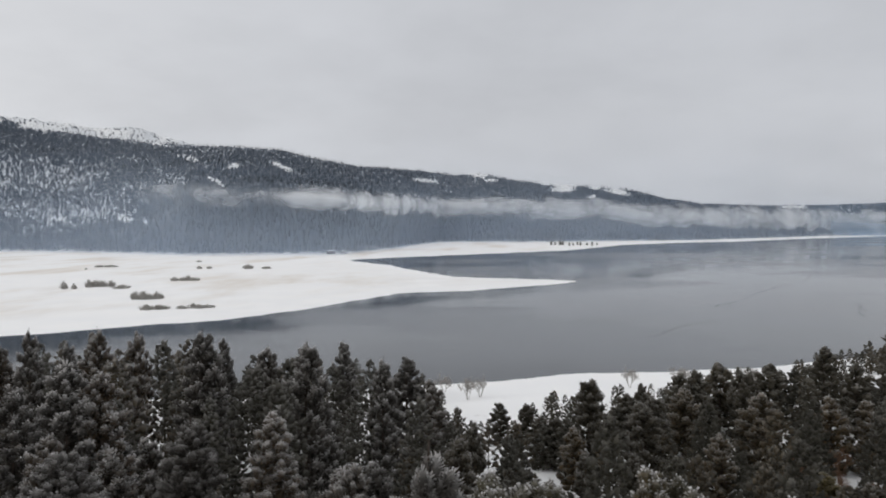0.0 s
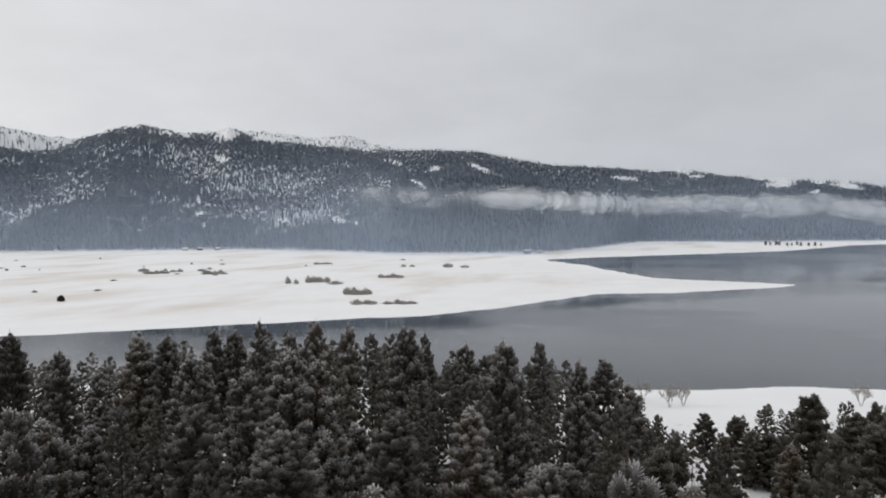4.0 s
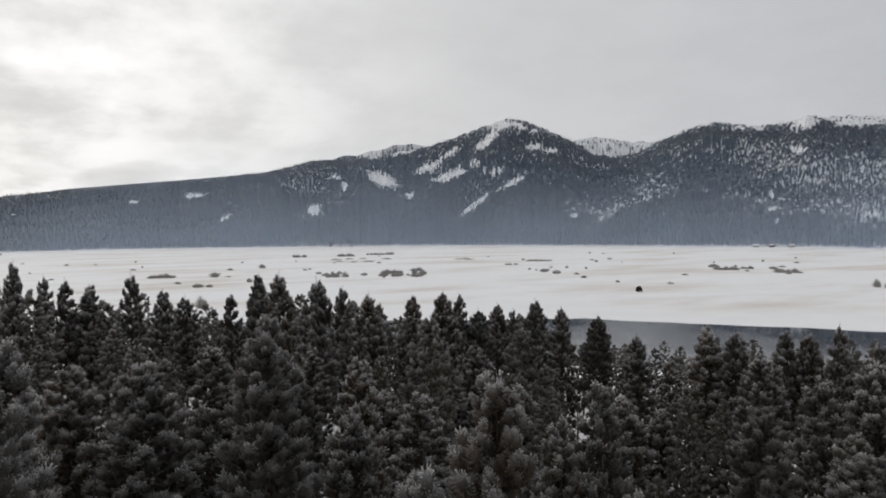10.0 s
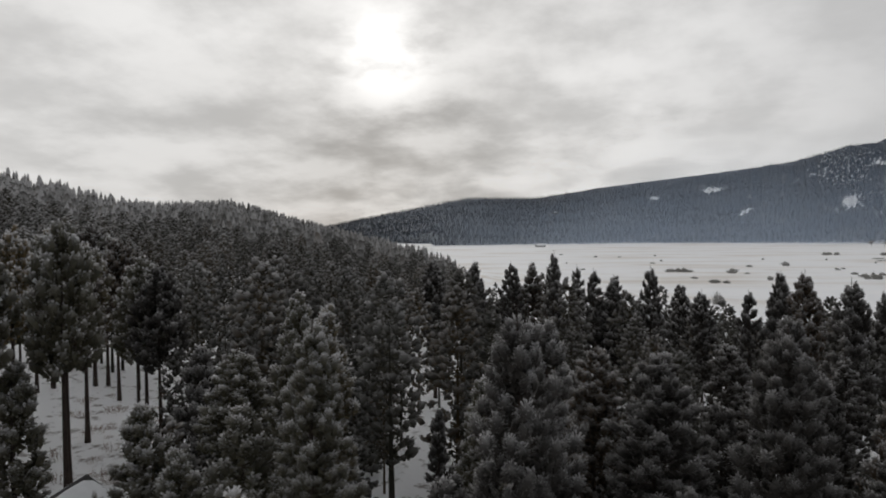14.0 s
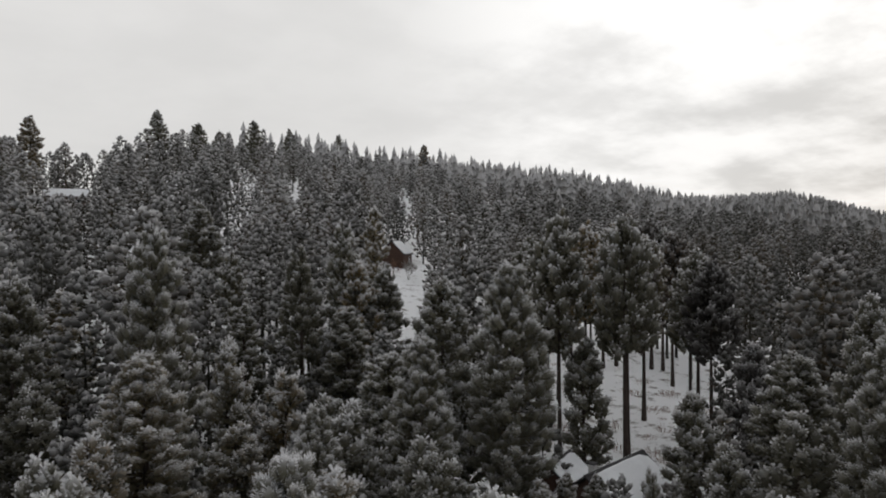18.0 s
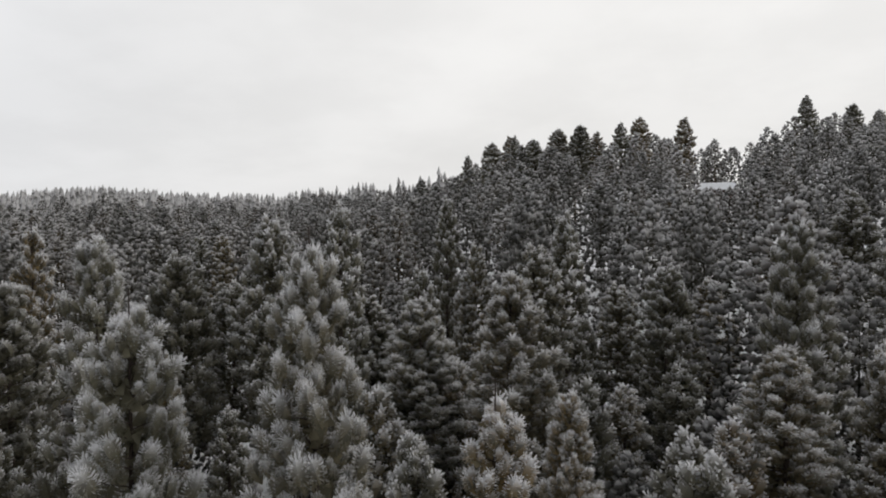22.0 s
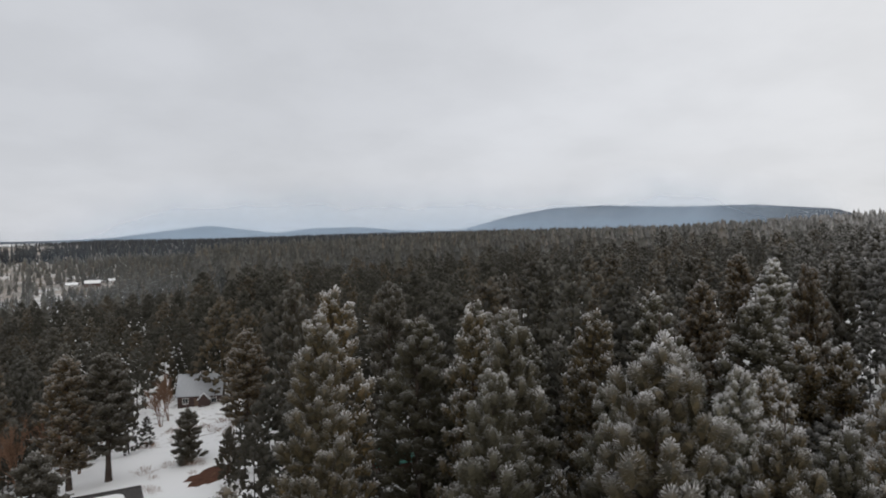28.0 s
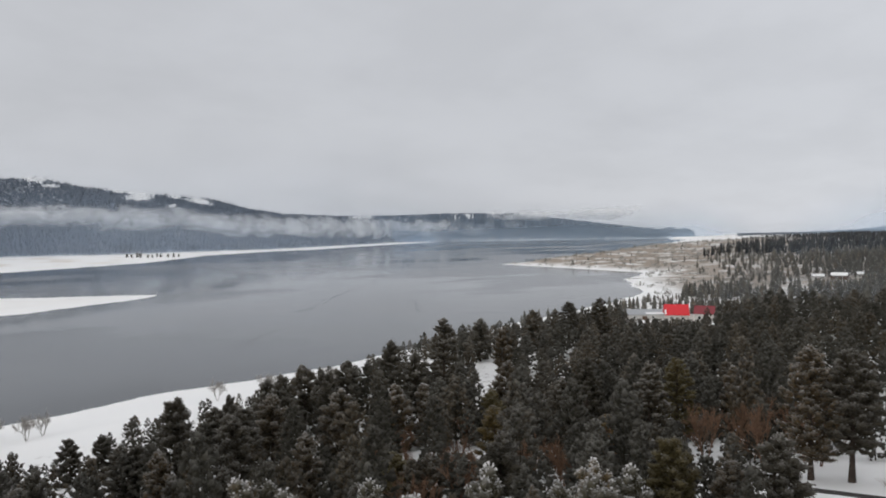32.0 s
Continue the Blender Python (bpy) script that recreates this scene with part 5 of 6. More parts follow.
def house(name, label, x, y, yaw, w, d, wall_h, rise, walls, roof, category="house", snow=(), windows=(), door=None, chimney=None, dormer=None, sink=0.4, eave=0.45):
    """A gabled building, its ridge along its own x. snow: for each roof side -1 or 1, the part of it that is covered."""
    z = min(ground_z(x + dx, y + dy) for dx in (-w / 3, w / 3) for dy in (-w / 3, w / 3))
    z = max(z, ground_z(x, y) - 0.8)
    root = new(name)
    root.matrix_basis = pose(x, y, z, 0, 0, yaw)
    tagged(root, label, category)
    h = wall_h + sink
    for s in (-1, 1):
        part("wall", box((w, 0.2, h), (0, s * (d / 2 - 0.1), wall_h / 2 - sink / 2)), walls, root)
        gable = [(-d / 2 + 0.2, -sink), (d / 2 - 0.2, -sink), (d / 2 - 0.2, wall_h), (0, wall_h + rise * (1 - 0.4 / d)), (-d / 2 + 0.2, wall_h)]
        part("gable_wall", prism(gable, 0.2, Matrix.Translation((s * (w / 2 - 0.1), 0, 0)) @ pose(0, 0, 0, 0, 0, 90)), walls, root)
    slope = math.atan2(rise, d / 2)
    length = math.hypot(rise, d / 2) + eave
    for s in (-1, 1):
        mid = Vector((0, s * math.cos(slope) * length / 2, wall_h + rise - math.sin(slope) * length / 2 + 0.12))
        turn = Matrix.Rotation(-s * slope, 4, "X")
        panel = part("roof_panel", box((w + 2 * eave, length, 0.16), mid, 0.02, turn), roof, root)
        for side, x0, x1, y0, y1 in snow:
            if side == s:
                part("snow", snow_sheet(x0 * (w + 2 * eave), x1 * (w + 2 * eave), (y0 - 0.5) * length, (y1 - 0.5) * length, Matrix.Translation(mid) @ turn @ Matrix.Translation((0, 0, 0.085)), s), ROOF_SNOW, panel, "white snow lying on the roof")
        part("fascia", box((w + 2 * eave, 0.06, 0.22), (0, s * math.cos(slope) * (length + 0.03), wall_h + rise - math.sin(slope) * length + 0.06)), WHITE_TRIM if walls is CREAM_SIDING else roof, root)
    part("ridge_cap", box((w + 2 * eave + 0.02, 0.34, 0.08), (0, 0, wall_h + rise + 0.19), 0.02), roof, root)
    for wx, wz, ww, wh, side in windows:
        window(root, wx, side * (d / 2 + 0.02), wz, ww, wh, side)
    if door:
        dx, side, dw = door
        p = part("door", box((dw, 0.08, 2.05), (dx, side * (d / 2 + 0.03), 1.03), 0.01), BROWN_DOOR, root)
        part("handle", box((0.05, 0.09, 0.16), (dx + dw * 0.38, side * (d / 2 + 0.1), 1.0)), GREY_METAL, p)
    if chimney:
        cx, cy, ch = chimney
        c = part("chimney", box((0.6, 0.6, ch), (cx, cy, wall_h + rise * 0.7 + ch / 2), 0.02), GREY_SIDING, root)
        part("chimney_cap", box((0.75, 0.75, 0.12), (cx, cy, wall_h + rise * 0.7 + ch + 0.06), 0.02), DARK_ROOF, c)
    if dormer:
        gx, side, gw, gh, out = dormer
        y1 = side * (d / 2 + out)
        t = Matrix.Translation((gx, y1, 0)) 
        part("porch_gable", prism([(-gw / 2, 0), (gw / 2, 0), (gw / 2, gh * 0.6), (0, gh), (-gw / 2, gh * 0.6)], 0.2, t), walls, root)
        for s2 in (-1, 1):
            ang = math.atan2(gh * 0.4, gw / 2)
            ln = math.hypot(gh * 0.4, gw / 2) + 0.3
            mid = Vector((gx + s2 * math.cos(ang) * ln / 2, y1 - side * (out + 0.6), gh - math.sin(ang) * ln / 2 + 0.1))
            part("porch_roof", box((ln, 2 * out + 1.6, 0.14), mid, 0.02, Matrix.Rotation(s2 * ang, 4, "Y")), roof, root)
            part("porch_snow", box((ln * 0.98, 0.5, 0.12), mid + Vector((0, side * (out + 0.45), 0.13)), 0.03, Matrix.Rotation(s2 * ang, 4, "Y")), ROOF_SNOW, root, "strip of snow on the porch roof")
    return root


def snow_sheet(x0, x1, y0, y1, m, side):
    """A sheet of snow with a ragged edge, thicker in the middle."""
    rng = np.random.RandomState(int(abs(x0 * 31 + x1 * 17 + y1 * 7)) + 3)
    n = 28
    bm = bmesh.new()
    cx, cy = (x0 + x1) / 2, side * (y0 + y1) / 2
    rings = []
    for k, (f, z) in enumerate(((1.0, 0.0), (0.985, 0.09), (0.93, 0.13))):
        ring = []
        for i in range(n):
            a = 6.2832 * i / n
            c, s = math.cos(a), math.sin(a)
            p = 7.0
            q = (abs(c) ** p + abs(s) ** p) ** (-1 / p) * f * (1 + (wob[i] if k else 0)) if k else None
            if k == 0:
                if i == 0:
                    wob = rng.uniform(-0.035, 0.012, n)
                q = (abs(c) ** p + abs(s) ** p) ** (-1 / p) * (1 + wob[i])
            ring.append(bm.verts.new((cx + c * q * (x1 - x0) / 2, cy + s * q * (y1 - y0) / 2, z)))
        rings.append(ring)
    for a, b in zip(rings, rings[1:]):
        for i in range(n):
            bm.faces.new((a[i], a[(i + 1) % n], b[(i + 1) % n], b[i]))
    bm.faces.new(rings[-1])
    bmesh.ops.transform(bm, matrix=m, verts=bm.verts)
    return bm


def at(az, r):
    v = heading(az) * r
    return v.x, v.y


hx, hy = at(297.4, 88.5)
house("garage", "cream-sided garage with a dark shingle roof half covered in snow", hx, hy, 297.4 + 4, 8.8, 7.0, 2.5, 1.7, CREAM_SIDING, DARK_ROOF, "garage", snow=((-1, -0.44, 0.30, 0.14, 0.74),), windows=((0.6, 1.5, 0.9, 0.9, -1), (-2.8, 1.5, 0.9, 0.9, -1)), door=(2.9, -1, 0.95))
hx, hy = at(289.8, 172)
house("lodge", "red-brown wooden house with a grey metal roof in a snowy yard", hx, hy, 289.8 - 8, 9.4, 8.4, 2.9, 3.7, RED_SIDING, GREY_METAL, windows=((-3.0, 1.5, 1.1, 1.1, -1), (3.2, 1.5, 1.1, 1.1, -1)), door=(-0.6, -1, 1.0), chimney=(2.6, 1.4, 1.6), dormer=(1.2, -1, 2.4, 3.3, 1.4))
hx, hy = at(308.4, 352)
house("red_roofed_house", "house with a bright red metal roof among lakeside pines", hx, hy, 308.4 + 6, 10.5, 10.0, 3.4, 4.2, GREY_SIDING, RED_METAL, windows=((-2.5, 1.7, 1.2, 1.2, -1), (2.5, 1.7, 1.2, 1.2, -1)), door=(0, -1, 1.1), snow=((-1, -0.48, -0.42, 0.5, 0.95),))
hx, hy = at(306.3, 346)
house("maroon_roofed_house", "pale-walled house with a dull maroon metal roof", hx, hy, 306.3 - 5, 8.2, 9.0, 4.2, 3.0, GREY_SIDING, MAROON_METAL, windows=((-2, 2.2, 1.2, 1.3, -1), (2, 2.2, 1.2, 1.3, -1)), door=(0.2, -1, 1.0))
hx, hy = at(310.9, 358)
house("long_shed", "long low building with a grey metal roof edged with snow", hx, hy, 310.9 + 14, 18.5, 8.0, 3.0, 2.0, GREY_SIDING, GREY_METAL, "shed", snow=((-1, 0.02, 0.49, 0.62, 0.98),), windows=((-5, 1.6, 1.0, 0.9, -1), (4, 1.6, 1.0, 0.9, -1)), door=(0, -1, 2.4))
hx, hy = at(148.3, 186)
house("hill_cabin", "dark log cabin with a snow-covered gable roof on the slope", hx, hy, 147.9 + 74, 8.0, 6.6, 3.4, 3.4, LOG_SIDING, DARK_ROOF, "cabin", snow=((-1, -0.49, 0.49, 0.05, 0.98), (1, -0.49, 0.49, 0.05, 0.98)), windows=((-1.5, 1.7, 1.0, 1.2, 1), (1.5, 1.7, 1.0, 1.2, -1)), door=(2.5, -1, 1.0), chimney=(-2, 1.0, 1.6))
hx, hy = at(172.7, 263)
house("ridge_house", "dark house with a broad snow-covered roof on the ridge", hx, hy, 172.7 + 4, 13.0, 8.0, 3.2, 2.6, LOG_SIDING, DARK_ROOF, snow=((-1, -0.49, 0.49, 0.03, 0.98), (1, -0.49, 0.49, 0.03, 0.98)), windows=((-3, 1.7, 1.2, 1.1, -1), (3, 1.7, 1.2, 1.1, -1)), door=(0, -1, 1.0), chimney=(3, 1, 1.5))
hx, hy = at(130.6, 65)
house("snowy_cabin", "dark log cabin under a thick white snow roof between pines", hx, hy, 131.0 + 58, 9.0, 7.4, 2.5, 2.8, LOG_SIDING, DARK_ROOF, "cabin", snow=((-1, -0.49, 0.49, 0.02, 0.98), (1, -0.49, 0.49, 0.02, 0.98)), windows=((-2, 1.5, 1.0, 1.0, -1), (2, 1.5, 1.0, 1.0, 1)), door=(0.5, -1, 1.0), chimney=(-2.5, 0.8, 1.3))
hx, hy = at(135.0, 68)
house("woodshed", "small dark woodshed with a snowy roof beside the cabin", hx, hy, 135.2 + 70, 5.0, 4.2, 2.2, 1.7, LOG_SIDING, DARK_ROOF, "shed", snow=((-1, -0.49, 0.49, 0.02, 0.98), (1, -0.49, 0.49, 0.02, 0.98)), door=(0, -1, 1.0))
hx, hy = at(275.1, 84)
house("garden_shed", "small wooden shed with a green metal roof under pines", hx, hy, 275.1 + 20, 4.2, 3.4, 2.2, 1.2, LOG_SIDING, GREEN_METAL, "shed", snow=((-1, -0.45, 0.0, 0.4, 0.95),), door=(0.8, -1, 0.9))
for k, (az_h, r_h, w_h, t_h) in enumerate(((298.6, 690, 10, 12), (297.2, 700, 13, -8), (295.9, 720, 9, 20), (281.6, 1500, 20, 5), (284.8, 1280, 16, -15), (303.6, 610, 9, 30), (93.2, 2180, 30, 10), (92.0, 3600, 22, -12), (36.3, 1900, 15, 6), (35.2, 1910, 12, -10), (33.9, 1890, 14, 14), (9.1, 1370, 14, 8), (8.1, 1380, 10, -14))):
    hx, hy = at(az_h, r_h)
    house("distant_house", "distant house with a snow-covered roof among frosted trees", hx, hy, az_h + t_h, w_h, w_h * 0.6, 3.4 if r_h < 1000 else 5, w_h * 0.2, LOG_SIDING if k % 2 else GREY_SIDING, DARK_ROOF, snow=((-1, -0.49, 0.49, 0.02, 0.98), (1, -0.49, 0.49, 0.02, 0.98)), windows=((-2, 1.8, 1.4, 1.4, -1), (2, 1.8, 1.4, 1.4, -1)), door=(0, -1, 1.2))


# ---- shrubs, bare trees ----
def twigs(rng, count, spread, height, width, lean=0.5):
    """Bundle of thin rising shoots as narrow triangles."""
    a = rng.uniform(0, 6.283, count)
    q = rng.uniform(0, 1, count) ** 0.5
    foot = np.stack([np.cos(a) * q * spread * 0.75, np.sin(a) * q * spread * 0.75, np.full(count, -0.15)], -1)
    hh = height * (1 - 0.55 * q * q) * rng.uniform(0.6, 1.1, count)
    tip = foot + np.stack([np.cos(a) * q * spread * lean, np.sin(a) * q * spread * lean, hh], -1) + rng.normal(size=(count, 3)) * np.array([0.1, 0.1, 0.03]) * height
    b = rng.uniform(0, 6.283, count)
    w = np.stack([np.cos(b), np.sin(b), np.zeros(count)], -1) * (width * rng.uniform(0.6, 1.3, count))[:, None]
    return np.stack([foot - w * 0.5, tip + w, tip - w], 1).reshape(-1, 3)


def shrub_mesh(seed, mat, count, width, lean=0.5):
    rng = np.random.RandomState(seed)
    tri = twigs(rng, count, 0.5, 1.0, width, lean)
    return link_mesh("shrub", tri, np.arange(len(tri)).reshape(-1, 3), mat)


THICKETS = [shrub_mesh(s, SHRUB, 260, 0.022) for s in range(3)]


def thicket(x, y, w, h, rng, label="low frosted willow thicket on the snowy flat"):
    o = new("shrub", THICKETS[rng.randint(3)])
    o.matrix_basis = pose(x, y, ground_z(x, y) - 0.05, 0, 0, rng.uniform(-12, 12) + math.degrees(math.atan2(y, x)) + 90) @ Matrix.Diagonal((w, max(w * 0.5, 2.0), h * 1.35, 1))
    return tagged(o, label, "shrub", "shrubs on the flat")


flat_rng = np.random.RandomState(5)
FLAT_SHRUBS = [(-315, 578, 5, 6), (-306, 577, 4, 4), (-295, 599, 22, 6.5), (-268, 580, 12, 3), (-209, 490, 20, 5.5), (-176, 427, 15, 3.2), (-154, 432, 22, 3), (-251, 667, 18, 4.5), (-237, 666, 8, 3), (-240, 860, 11, 5), (-443, 916, 26, 3), (-303, 866, 6, 3), (-290, 865, 6, 3), (-217, 858, 10, 3), (-844, 110, 28, 4.5), (-822, 165, 9, 5), (-725, 276, 20, 5), (-740, 349, 26, 6)]
FLAT_SHRUBS_FAR = [(-722, 376, 14, 4), (-772, 400, 14, 5), (-819, 578, 20, 3), (-654, 507, 8, 4), (-617, 496, 8, 4), (-545, 473, 5, 2.5), (-891, 680, 40, 3), (-546, 690, 28, 4), (-472, 690, 22, 5), (-466, 85, 7, 6.5), (-1345, 533, 33, 6), (-1384, 628, 60, 6), (-1373, 445, 28, 5), (-987, 264, 9, 5)]
for sx, sy, sw, sh in FLAT_SHRUBS + FLAT_SHRUBS_FAR:
    if sw > 12:
        for k in range(int(sw / 5)):
            f = (k + 0.5) / int(sw / 5) - 0.5
            across = Vector((-sy, sx)).normalized() * f * sw
            thicket(sx + across.x + flat_rng.uniform(-1, 1), sy + across.y + flat_rng.uniform(-2, 2), sw / int(sw / 5) * flat_rng.uniform(0.9, 1.5), sh * flat_rng.uniform(0.6, 1.05), flat_rng)
    else:
        thicket(sx, sy, sw, sh, flat_rng)
for k in range(46):
    az_s, r_s = flat_rng.uniform(12, 92), flat_rng.uniform(640, 1500)
    sx, sy = at(az_s, r_s)
    if lake_distance(np.array([sx]), np.array([sy]))[0] > 40:
        thicket(sx, sy, flat_rng.uniform(2, 7), flat_rng.uniform(1.2, 3.0), flat_rng)

for az_a, az_b, r_a, r_b, count, w_a, w_b, h_s in ((62, 67, 750, 805, 16, 3, 8, 3.2), (67.5, 71, 800, 850, 8, 3, 7, 3), (64.5, 69.5, 1150, 1330, 8, 8, 18, 2), (79, 80.5, 680, 700, 3, 5, 9, 3), (75, 76, 715, 735, 2, 4, 6, 4), (34.5, 39.5, 900, 960, 11, 3, 8, 3.4), (48.5, 54, 830, 930, 7, 2, 4, 3), (56, 60.5, 1180, 1240, 4, 9, 16, 1.8)):
    for k in range(count):
        sx, sy = at(flat_rng.uniform(az_a, az_b), flat_rng.uniform(r_a, r_b))
        thicket(sx, sy, flat_rng.uniform(w_a, w_b), h_s * flat_rng.uniform(0.6, 1.1), flat_rng)
# small dark pines on the snowy point across the water
for k in range(11):
    px, py = at(-8.6 - 0.36 * k - flat_rng.uniform(0, 0.25), flat_rng.uniform(1880, 2000))
    pine(px, py, flat_rng.uniform(7, 12), "mid", flat_rng, "small dark pine on the snowy point across the lake", 2.0)

# the dark round bush alone on the flat
rng = np.random.RandomState(77)
d = rng.normal(size=(420, 3))
d /= np.linalg.norm(d, axis=1, keepdims=True)
d[:, 2] = np.abs(d[:, 2])
tri, frost = fans(rng, d * np.array([2.2, 2.2, 3.6]) * rng.uniform(0.75, 1, (420, 1)) + np.array([0, 0, 0.5]), d, np.full(420, 0.7), 6, 0.35)
bush = new("round_bush")
bush.matrix_basis = pose(-398, 401, ground_z(-398, 401))
tagged(bush, "lone dark rounded juniper on the open snow", "bush")
o = new("crown", tri_mesh("crown", tri, frost * 0.2, DARK_NEEDLES))
o.parent = bush
part("trunk", box((0.35, 0.35, 1.4), (0, 0, 0.5), 0.05), BARK, bush)


def bare_mesh(seed, mat, height, spread, stems):
    """A leafless tree: a few stems, forking into fine twigs."""
    rng = np.random.RandomState(seed)
    tris = []

    def limb(a, d, length, w, depth):
        b = a + d * length
        s = np.cross(d, rng.normal(size=3))
        s /= np.linalg.norm(s)
        t = np.cross(d, s)
        tris.extend([a - s * w, a + s * w, b + s * w * 0.5, a - s * w, b + s * w * 0.5, b - s * w * 0.5, a - t * w, a + t * w, b + t * w * 0.3])
        if depth:
            for k in range(5 if depth > 1 else 8):
                e = d + rng.normal(size=3) * 0.42 + np.array([0, 0, 0.22])
                limb(a + d * length * rng.uniform(0.45, 1.0), e / np.linalg.norm(e), length * rng.uniform(0.45, 0.7), w * 0.62, depth - 1)

    for k in range(stems):
        a = rng.uniform(0, 6.283)
        d = np.array([math.cos(a) * spread, math.sin(a) * spread, 1.0])
        limb(np.array([math.cos(a) * 0.2, math.sin(a) * 0.2, -0.3]), d / np.linalg.norm(d), height * 0.45, height * 0.011, 3)
    t = np.array(tris)
    return link_mesh("bare_crown", t, np.arange(len(t)).reshape(-1, 3), mat)


BROWN_BARE = [bare_mesh(s, TWIG, 10, 0.22, 3) for s in (1, 2)]
PALE_BARE = [bare_mesh(s, PALE_TWIG, 10, 0.3, 4) for s in (3, 4)]


def bare_tree(x, y, h, pale, rng):
    root = new("bare_tree")
    root.matrix_basis = pose(x, y, ground_z(x, y), 0, 0, rng.uniform(0, 360)) @ Matrix.Diagonal((h / 10, h / 10, h / 10, 1))
    tagged(root, "leafless pale tree furred with white frost" if pale else "leafless brown deciduous tree in the snow", "tree", "bare trees")
    o = new("bare_crown", (PALE_BARE if pale else BROWN_BARE)[rng.randint(2)])
    o.parent = root
    return root


bare_rng = np.random.RandomState(9)
BARE_YARD = [(292.2, 158, 11, 0), (298.5, 122, 11, 0), (299.5, 124, 10, 0), (302.2, 118, 11, 0), (304.0, 126, 10, 0), (313.5, 105, 9, 0), (318.5, 112, 8, 0), (327, 105, 8, 0), (320, 100, 9, 0), (326, 120, 7, 0), (333.5, 112, 9, 0), (358, 196, 8, 1), (357, 200, 7, 1), (0, 205, 7, 1), (341, 206, 9, 1), (336, 212, 9, 1), (345, 208, 7, 1), (60, 95, 9, 0), (49, 88, 9, 0), (52, 84, 8, 0), (78, 92, 9, 0)]
BARE_SHORE = [(147.3, 171, 6, 1), (148.6, 172, 5, 0), (302.4, 655, 17, 1), (303.1, 650, 12, 1), (330.5, 108, 8, 0), (325.4, 84, 11, 0), (329.3, 80, 10, 0), (306.4, 118, 12, 0), (303.0, 125, 12, 0), (317.2, 92, 10, 0), (69.6, 2150, 22, 1), (68.8, 2170, 18, 1), (67.9, 2160, 20, 1), (100.5, 560, 14, 1), (99.6, 600, 12, 1), (318, 175, 8, 1), (322, 190, 8, 1), (312, 300, 9, 1), (305, 500, 10, 1), (304.3, 520, 9, 1), (309, 480, 8, 1)]
for az_b, r_b, h_b, pale_b in BARE_YARD + BARE_SHORE:
    bx, by = at(az_b, r_b)
    bare_tree(bx, by, h_b, pale_b, bare_rng)

# brown leafless trees whose tops show over the pines: azimuth, elevation of the top, height
for az_b, el_b, h_b in ((292.8, -10.9, 10), (325.3, -14.3, 8), (330.2, -15.2, 7), (300.3, -11.9, 11), (304.4, -10.6, 11), (321.4, -14.3, 7), (324, -17.5, 7)):
    r_b = 60.0
    while ground_z(*at(az_b, r_b)) + h_b < EYE_Z + r_b * math.tan(radians(el_b)) and r_b < 220:
        r_b += 2
    bx, by = at(az_b, r_b)
    bare_tree(bx, by, h_b, 0, bare_rng)

# brush under the trees by the cabin and round the yard
BRUSH = [shrub_mesh(20 + s, TWIG, 60, 0.012, 0.8) for s in range(2)]
for k in range(110):
    az_s, r_s = (bare_rng.uniform(121, 138), bare_rng.uniform(68, 125)) if k < 70 else (bare_rng.uniform(287, 294), bare_rng.uniform(98, 150))
    bx, by = at(az_s, r_s)
    o = new("brush", BRUSH[k % 2])
    s = bare_rng.uniform(0.6, 1.6)
    o.matrix_basis = pose(bx, by, ground_z(bx, by), 0, 0, bare_rng.uniform(0, 360)) @ Matrix.Diagonal((s * 1.6, s * 1.6, s, 1))
    tagged(o, "small leafless brush poking through the snow", "brush", "brush in the snow")

# scattered small trees on the headland, and grey scrub there and round the bay
head_rng = np.random.RandomState(15)
hx, hy = head_rng.uniform(640, 2000, 900), head_rng.uniform(480, 1250, 900)
hz, hsd, _, _ = land(hx, hy)
haz = azimuth(hx, hy)
keep = (hsd > 14) & (haz > 303.5) & (head_rng.uniform(0, 1, 900) < 0.42)
forest("headland_trees", "small dark pines dotted over the tan headland", np.stack([hx, hy, hz, head_rng.uniform(3.5, 9, 900), np.full(900, 1.3)], -1)[keep], FAR, WOODS_NEEDLES, 76)


def scrub(name, label, spots, mat, seed):
    """Many small leafless bushes in one mesh: rows of x, y, z, width, height."""
    rng = np.random.RandomState(seed)
    V = []
    for x0, y0, z0, w0, h0 in spots:
        V.append(twigs(rng, 26, 0.5, 1.0, 0.05) * np.array([w0, w0, h0]) + np.array([x0, y0, z0]))
    V = np.concatenate(V)
    return tagged(new(name, link_mesh(name, V, np.arange(len(V)).reshape(-1, 3), mat)), label, "scrub", kind="stuff")


hx, hy = head_rng.uniform(380, 1900, 3600), head_rng.uniform(330, 1200, 3600)
hz, hsd, _, _ = land(hx, hy)
haz, hr = azimuth(hx, hy), np.hypot(hx, hy)
keep = (hsd > 8) & (haz > 296) & (hr > 520) & ((np.abs(east(haz - 307.5)) > 2.4) | (np.abs(hr - 615) > 24) | (head_rng.uniform(0, 1, 3600) < 0.04))
scrub("headland_scrub", "grey leafless scrub round the bay and on the headland", np.stack([hx, hy, hz, head_rng.uniform(3, 9, 3600), head_rng.uniform(1.5, 5.5, 3600)], -1)[keep], SHRUB, 3)

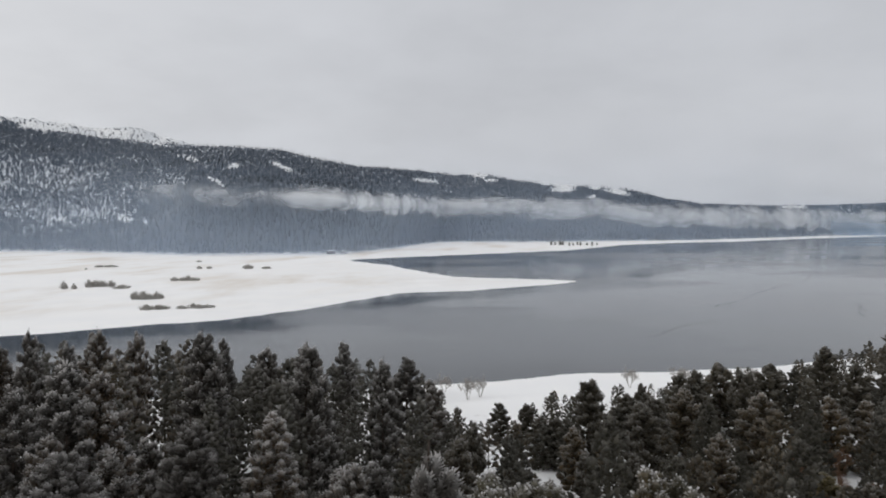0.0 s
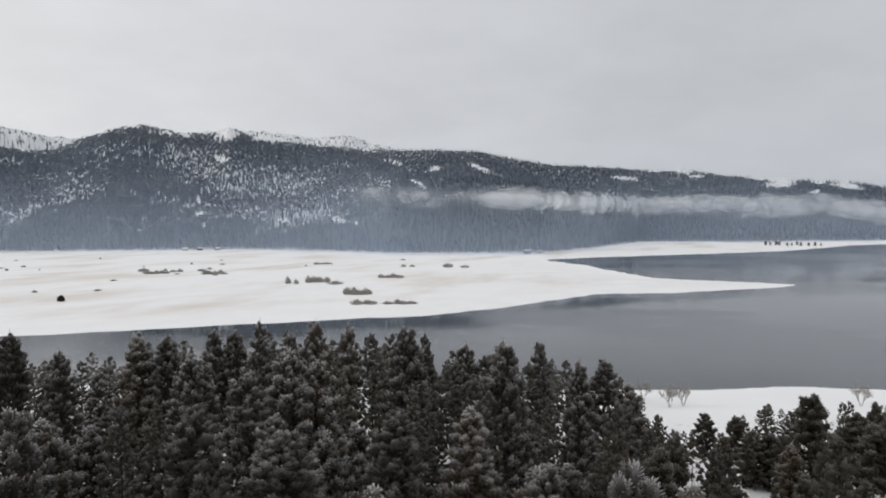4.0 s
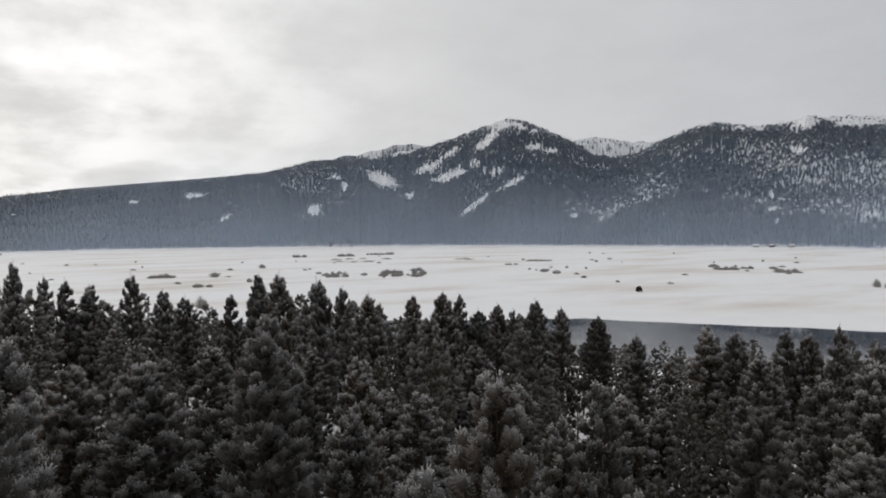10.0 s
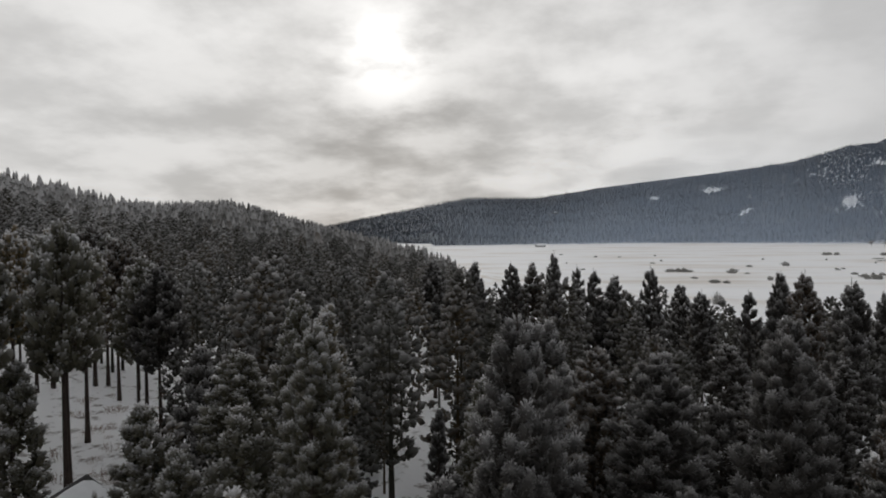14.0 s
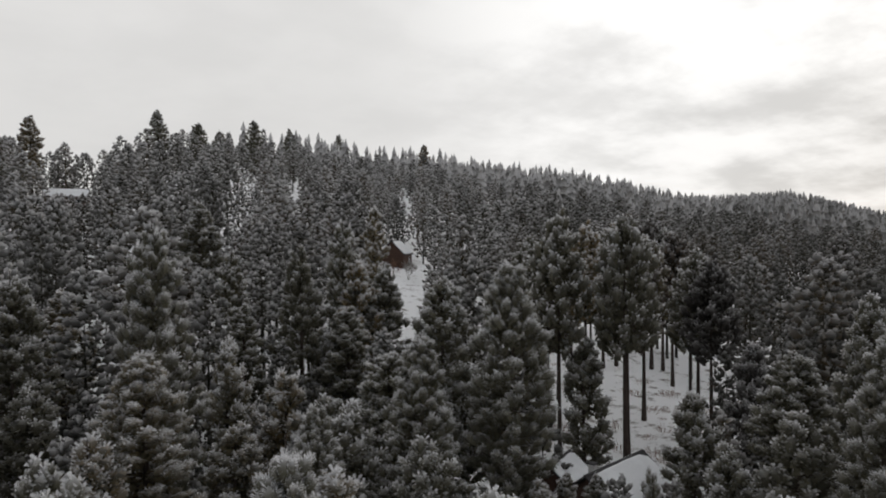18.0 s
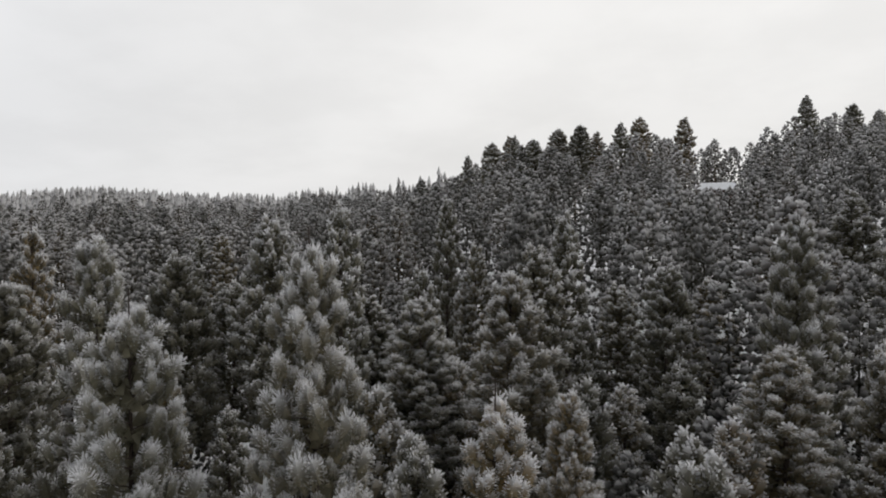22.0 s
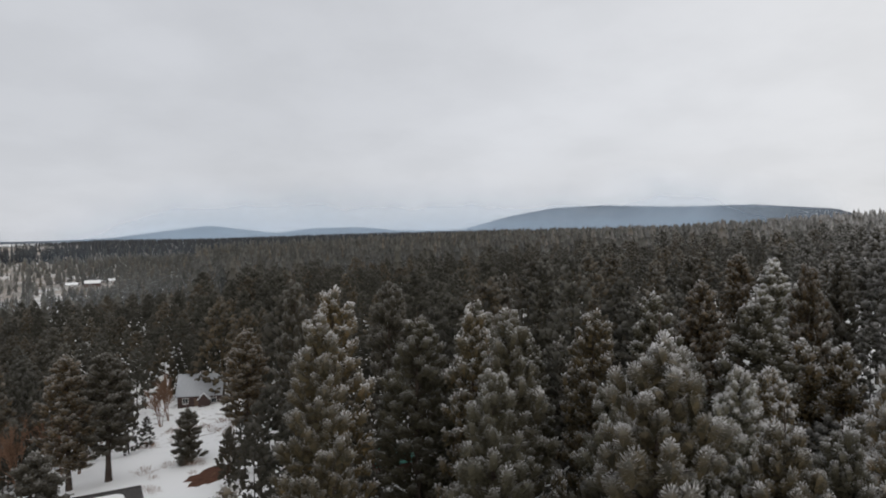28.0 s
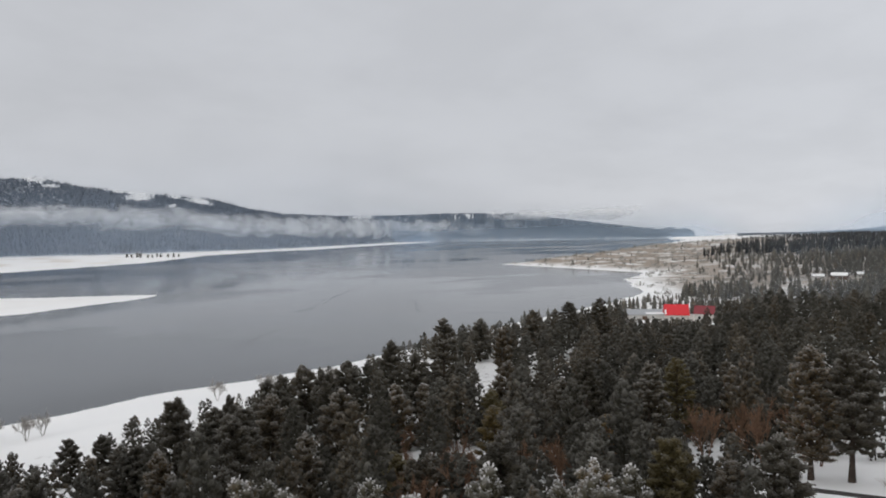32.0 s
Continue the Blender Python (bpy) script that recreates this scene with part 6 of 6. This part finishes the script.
# bare patch of needle litter beside the yard
bm = bmesh.new()
n = 26
lx, ly = at(289.2, 101)
ring = [[], []]
for i in range(n):
    a = 6.2832 * i / n
    for k, f in enumerate((1.0, 0.6)):
        px, py = lx + math.cos(a) * 5.2 * f * head_rng.uniform(0.75, 1.15), ly + math.sin(a) * 3.0 * f * head_rng.uniform(0.75, 1.15)
        ring[k].append(bm.verts.new((px, py, ground_z(px, py) + (0.02 if k == 0 else 0.14))))
for i in range(n):
    bm.faces.new((ring[0][i], ring[0][(i + 1) % n], ring[1][(i + 1) % n], ring[1][i]))
bm.faces.new(ring[1])
tagged(part("needle_litter", bm, DIRT, None), "red-brown patch of needle litter on the snow", "ground patch", kind="structure")

# landing stage in the bay
jx, jy = at(311.0, 735)
jetty = new("jetty")
jetty.matrix_basis = pose(jx, jy, 0.0, 0, 0, 311 + 8)
tagged(jetty, "weathered wooden landing stage at the edge of the lake", "jetty")
part("deck", box((26, 3.0, 0.25), (0, 0, 0.9), 0.03), DOCK_WOOD, jetty)
for k in range(6):
    for s in (-1, 1):
        part("pile", box((0.35, 0.35, 2.6), (-12 + k * 4.8, s * 1.35, -0.1), 0.04), DOCK_WOOD, jetty)


# cracks in the thin ice
def ice_crack(rows, width):
    rng = np.random.RandomState(int(rows[0][0] * 10) % 1000)
    pts = []
    for (a0, r0), (a1, r1) in zip(rows, rows[1:]):
        for k in range(14):
            f = k / 14
            x, y = at(a0 + (a1 - a0) * f, r0 + (r1 - r0) * f)
            pts.append(np.array([x, y]) + rng.normal(size=2) * 1.6)
    pts = np.array(pts)
    d = np.gradient(pts, axis=0)
    d /= np.linalg.norm(d, axis=1, keepdims=True)
    s = np.stack([-d[:, 1], d[:, 0]], -1) * (width * np.clip(rng.uniform(-0.4, 1.3, len(pts)), 0.12, 2))[:, None]
    v = np.concatenate([np.c_[pts + s, np.full(len(pts), 0.006)], np.c_[pts - s, np.full(len(pts), 0.006)]])
    n = len(pts)
    i = np.arange(n - 1)
    me = link_mesh("ice_crack", v, np.stack([i, i + n, i + n + 1, i + 1], -1), OPEN_WATER)
    return tagged(new("ice_crack", me), "dark jagged crack of open water in the thin ice", "crack", "cracks in the ice")


ice_crack([(-16.5, 325), (-18.2, 354), (-21.9, 406)], 0.35)
ice_crack([(-21.1, 467), (-22.7, 500), (-24.3, 578), (-27.3, 699), (-27.9, 808), (-29.4, 889)], 0.75)
ice_crack([(-31.0, 449), (-30.9, 500), (-30.5, 531)], 0.5)
ice_crack([(-21.1, 467), (-22.6, 478)], 0.6)


# ---- fog banks, and tinted veils that paint haze over the valley ----
def mist_sheet(name, label, az0, az1, distance, low, high, mat, steps=160, rows=10, shape=1.0):
    """A hanging tinted sheet, for fog or painted haze, that follows the valley: distance, lower and upper edge are
    functions of the azimuth.
    """
    az = np.linspace(az0, az1, steps)
    v = np.linspace(0, 1, rows)
    P, body = [], []
    ends = np.clip(np.minimum(np.arange(steps), np.arange(steps)[::-1]) / (steps * 0.2), 0, 1)
    for i, a in enumerate(az):
        r, z0, z1 = distance(a), low(a), high(a)
        for f in v:
            bulge = r - 60 * math.sin(f * math.pi)
            P.append((-bulge * math.sin(radians(a)), bulge * math.cos(radians(a)), z0 + (z1 - z0) * f))
            body.append(ends[i] * (math.sin(f * math.pi) ** 0.8 if shape else (1 - f) ** 1.2))
    i = np.arange(steps - 1)[:, None] * rows + np.arange(rows - 1)[None, :]
    F = np.stack([i, i + rows, i + rows + 1, i + 1], -1).reshape(-1, 4)
    return tagged(new(name, link_mesh(name, P, F, mat, True, {"body": body})), label, "fog", kind="stuff")


def foot_r(a):
    return float(table(a, FOOT))


def tall(a, el, r):
    return EYE_Z + r * math.tan(radians(el))


FOG_LINE = [(-50, 0.3), (-34, 0.1), (-20, 0.75), (-8, 1.45), (0, 1.75), (10, 2.35), (20, 2.7)]
for k, (back, thin) in enumerate(((120, 0.95), (330, 1.15))):
    mist_sheet("fog_bank", "low white fog bank drifting along the wooded slope", -44, 27 - 4 * k, lambda a: min(foot_r(a) + back, 4350), lambda a: tall(a, table(a, FOG_LINE) - thin, min(foot_r(a) + back, 4350)), lambda a: tall(a, table(a, FOG_LINE) + thin, min(foot_r(a) + back, 4350)), FOG)
mist_sheet("fog_bank", "pale cloud resting on the far end of the mountains", -50, -36, lambda a: 4280, lambda a: tall(a, 0.75, 4280), lambda a: tall(a, 1.9, 4280), FOG)
# added see-through sheets that lay a blue haze over what stands behind
mist_sheet("valley_haze", "blue-tinted veil standing in for haze at the foot of the mountains", -58, 116, lambda a: min(foot_r(a) - 60, 4150), lambda a: -1.0, lambda a: (60 + 0.135 * foot_r(a)) * float(table(a, [(-40, 0.25), (-22, 0.35), (-6, 1.0)])), HAZE, 220, 12, 0)
mist_sheet("valley_haze", "blue-tinted veil standing in for haze before the high slopes", -58, 118, lambda a: min(foot_r(a) - 90, 4100), lambda a: -30.0, lambda a: 0.24 * foot_r(a), HIGH_HAZE, 160, 10, 0)
mist_sheet("valley_haze", "pale blue veil standing in for haze at the far end of the lake", -62, -18, lambda a: 4050, lambda a: -60.0, lambda a: 330.0, END_HAZE, 90, 8, 0)
mist_sheet("valley_haze", "blue-tinted veil standing in for haze over the valley woods", 256, 310, lambda a: 1040, lambda a: -5.0, lambda a: 85.0, THIN_HAZE, 90, 8, 0)
mist_sheet("valley_haze", "blue-tinted veil standing in for haze before the far hills", 236, 306, lambda a: 3250, lambda a: 0.0, lambda a: 460, FAR_HAZE, 90, 8, 0)
mist_sheet("valley_haze", "blue-tinted veil standing in for haze among the lower woods", 228, 318, lambda a: 430, lambda a: -5.0, lambda a: 80.0, THIN_HAZE, 90, 8, 0)
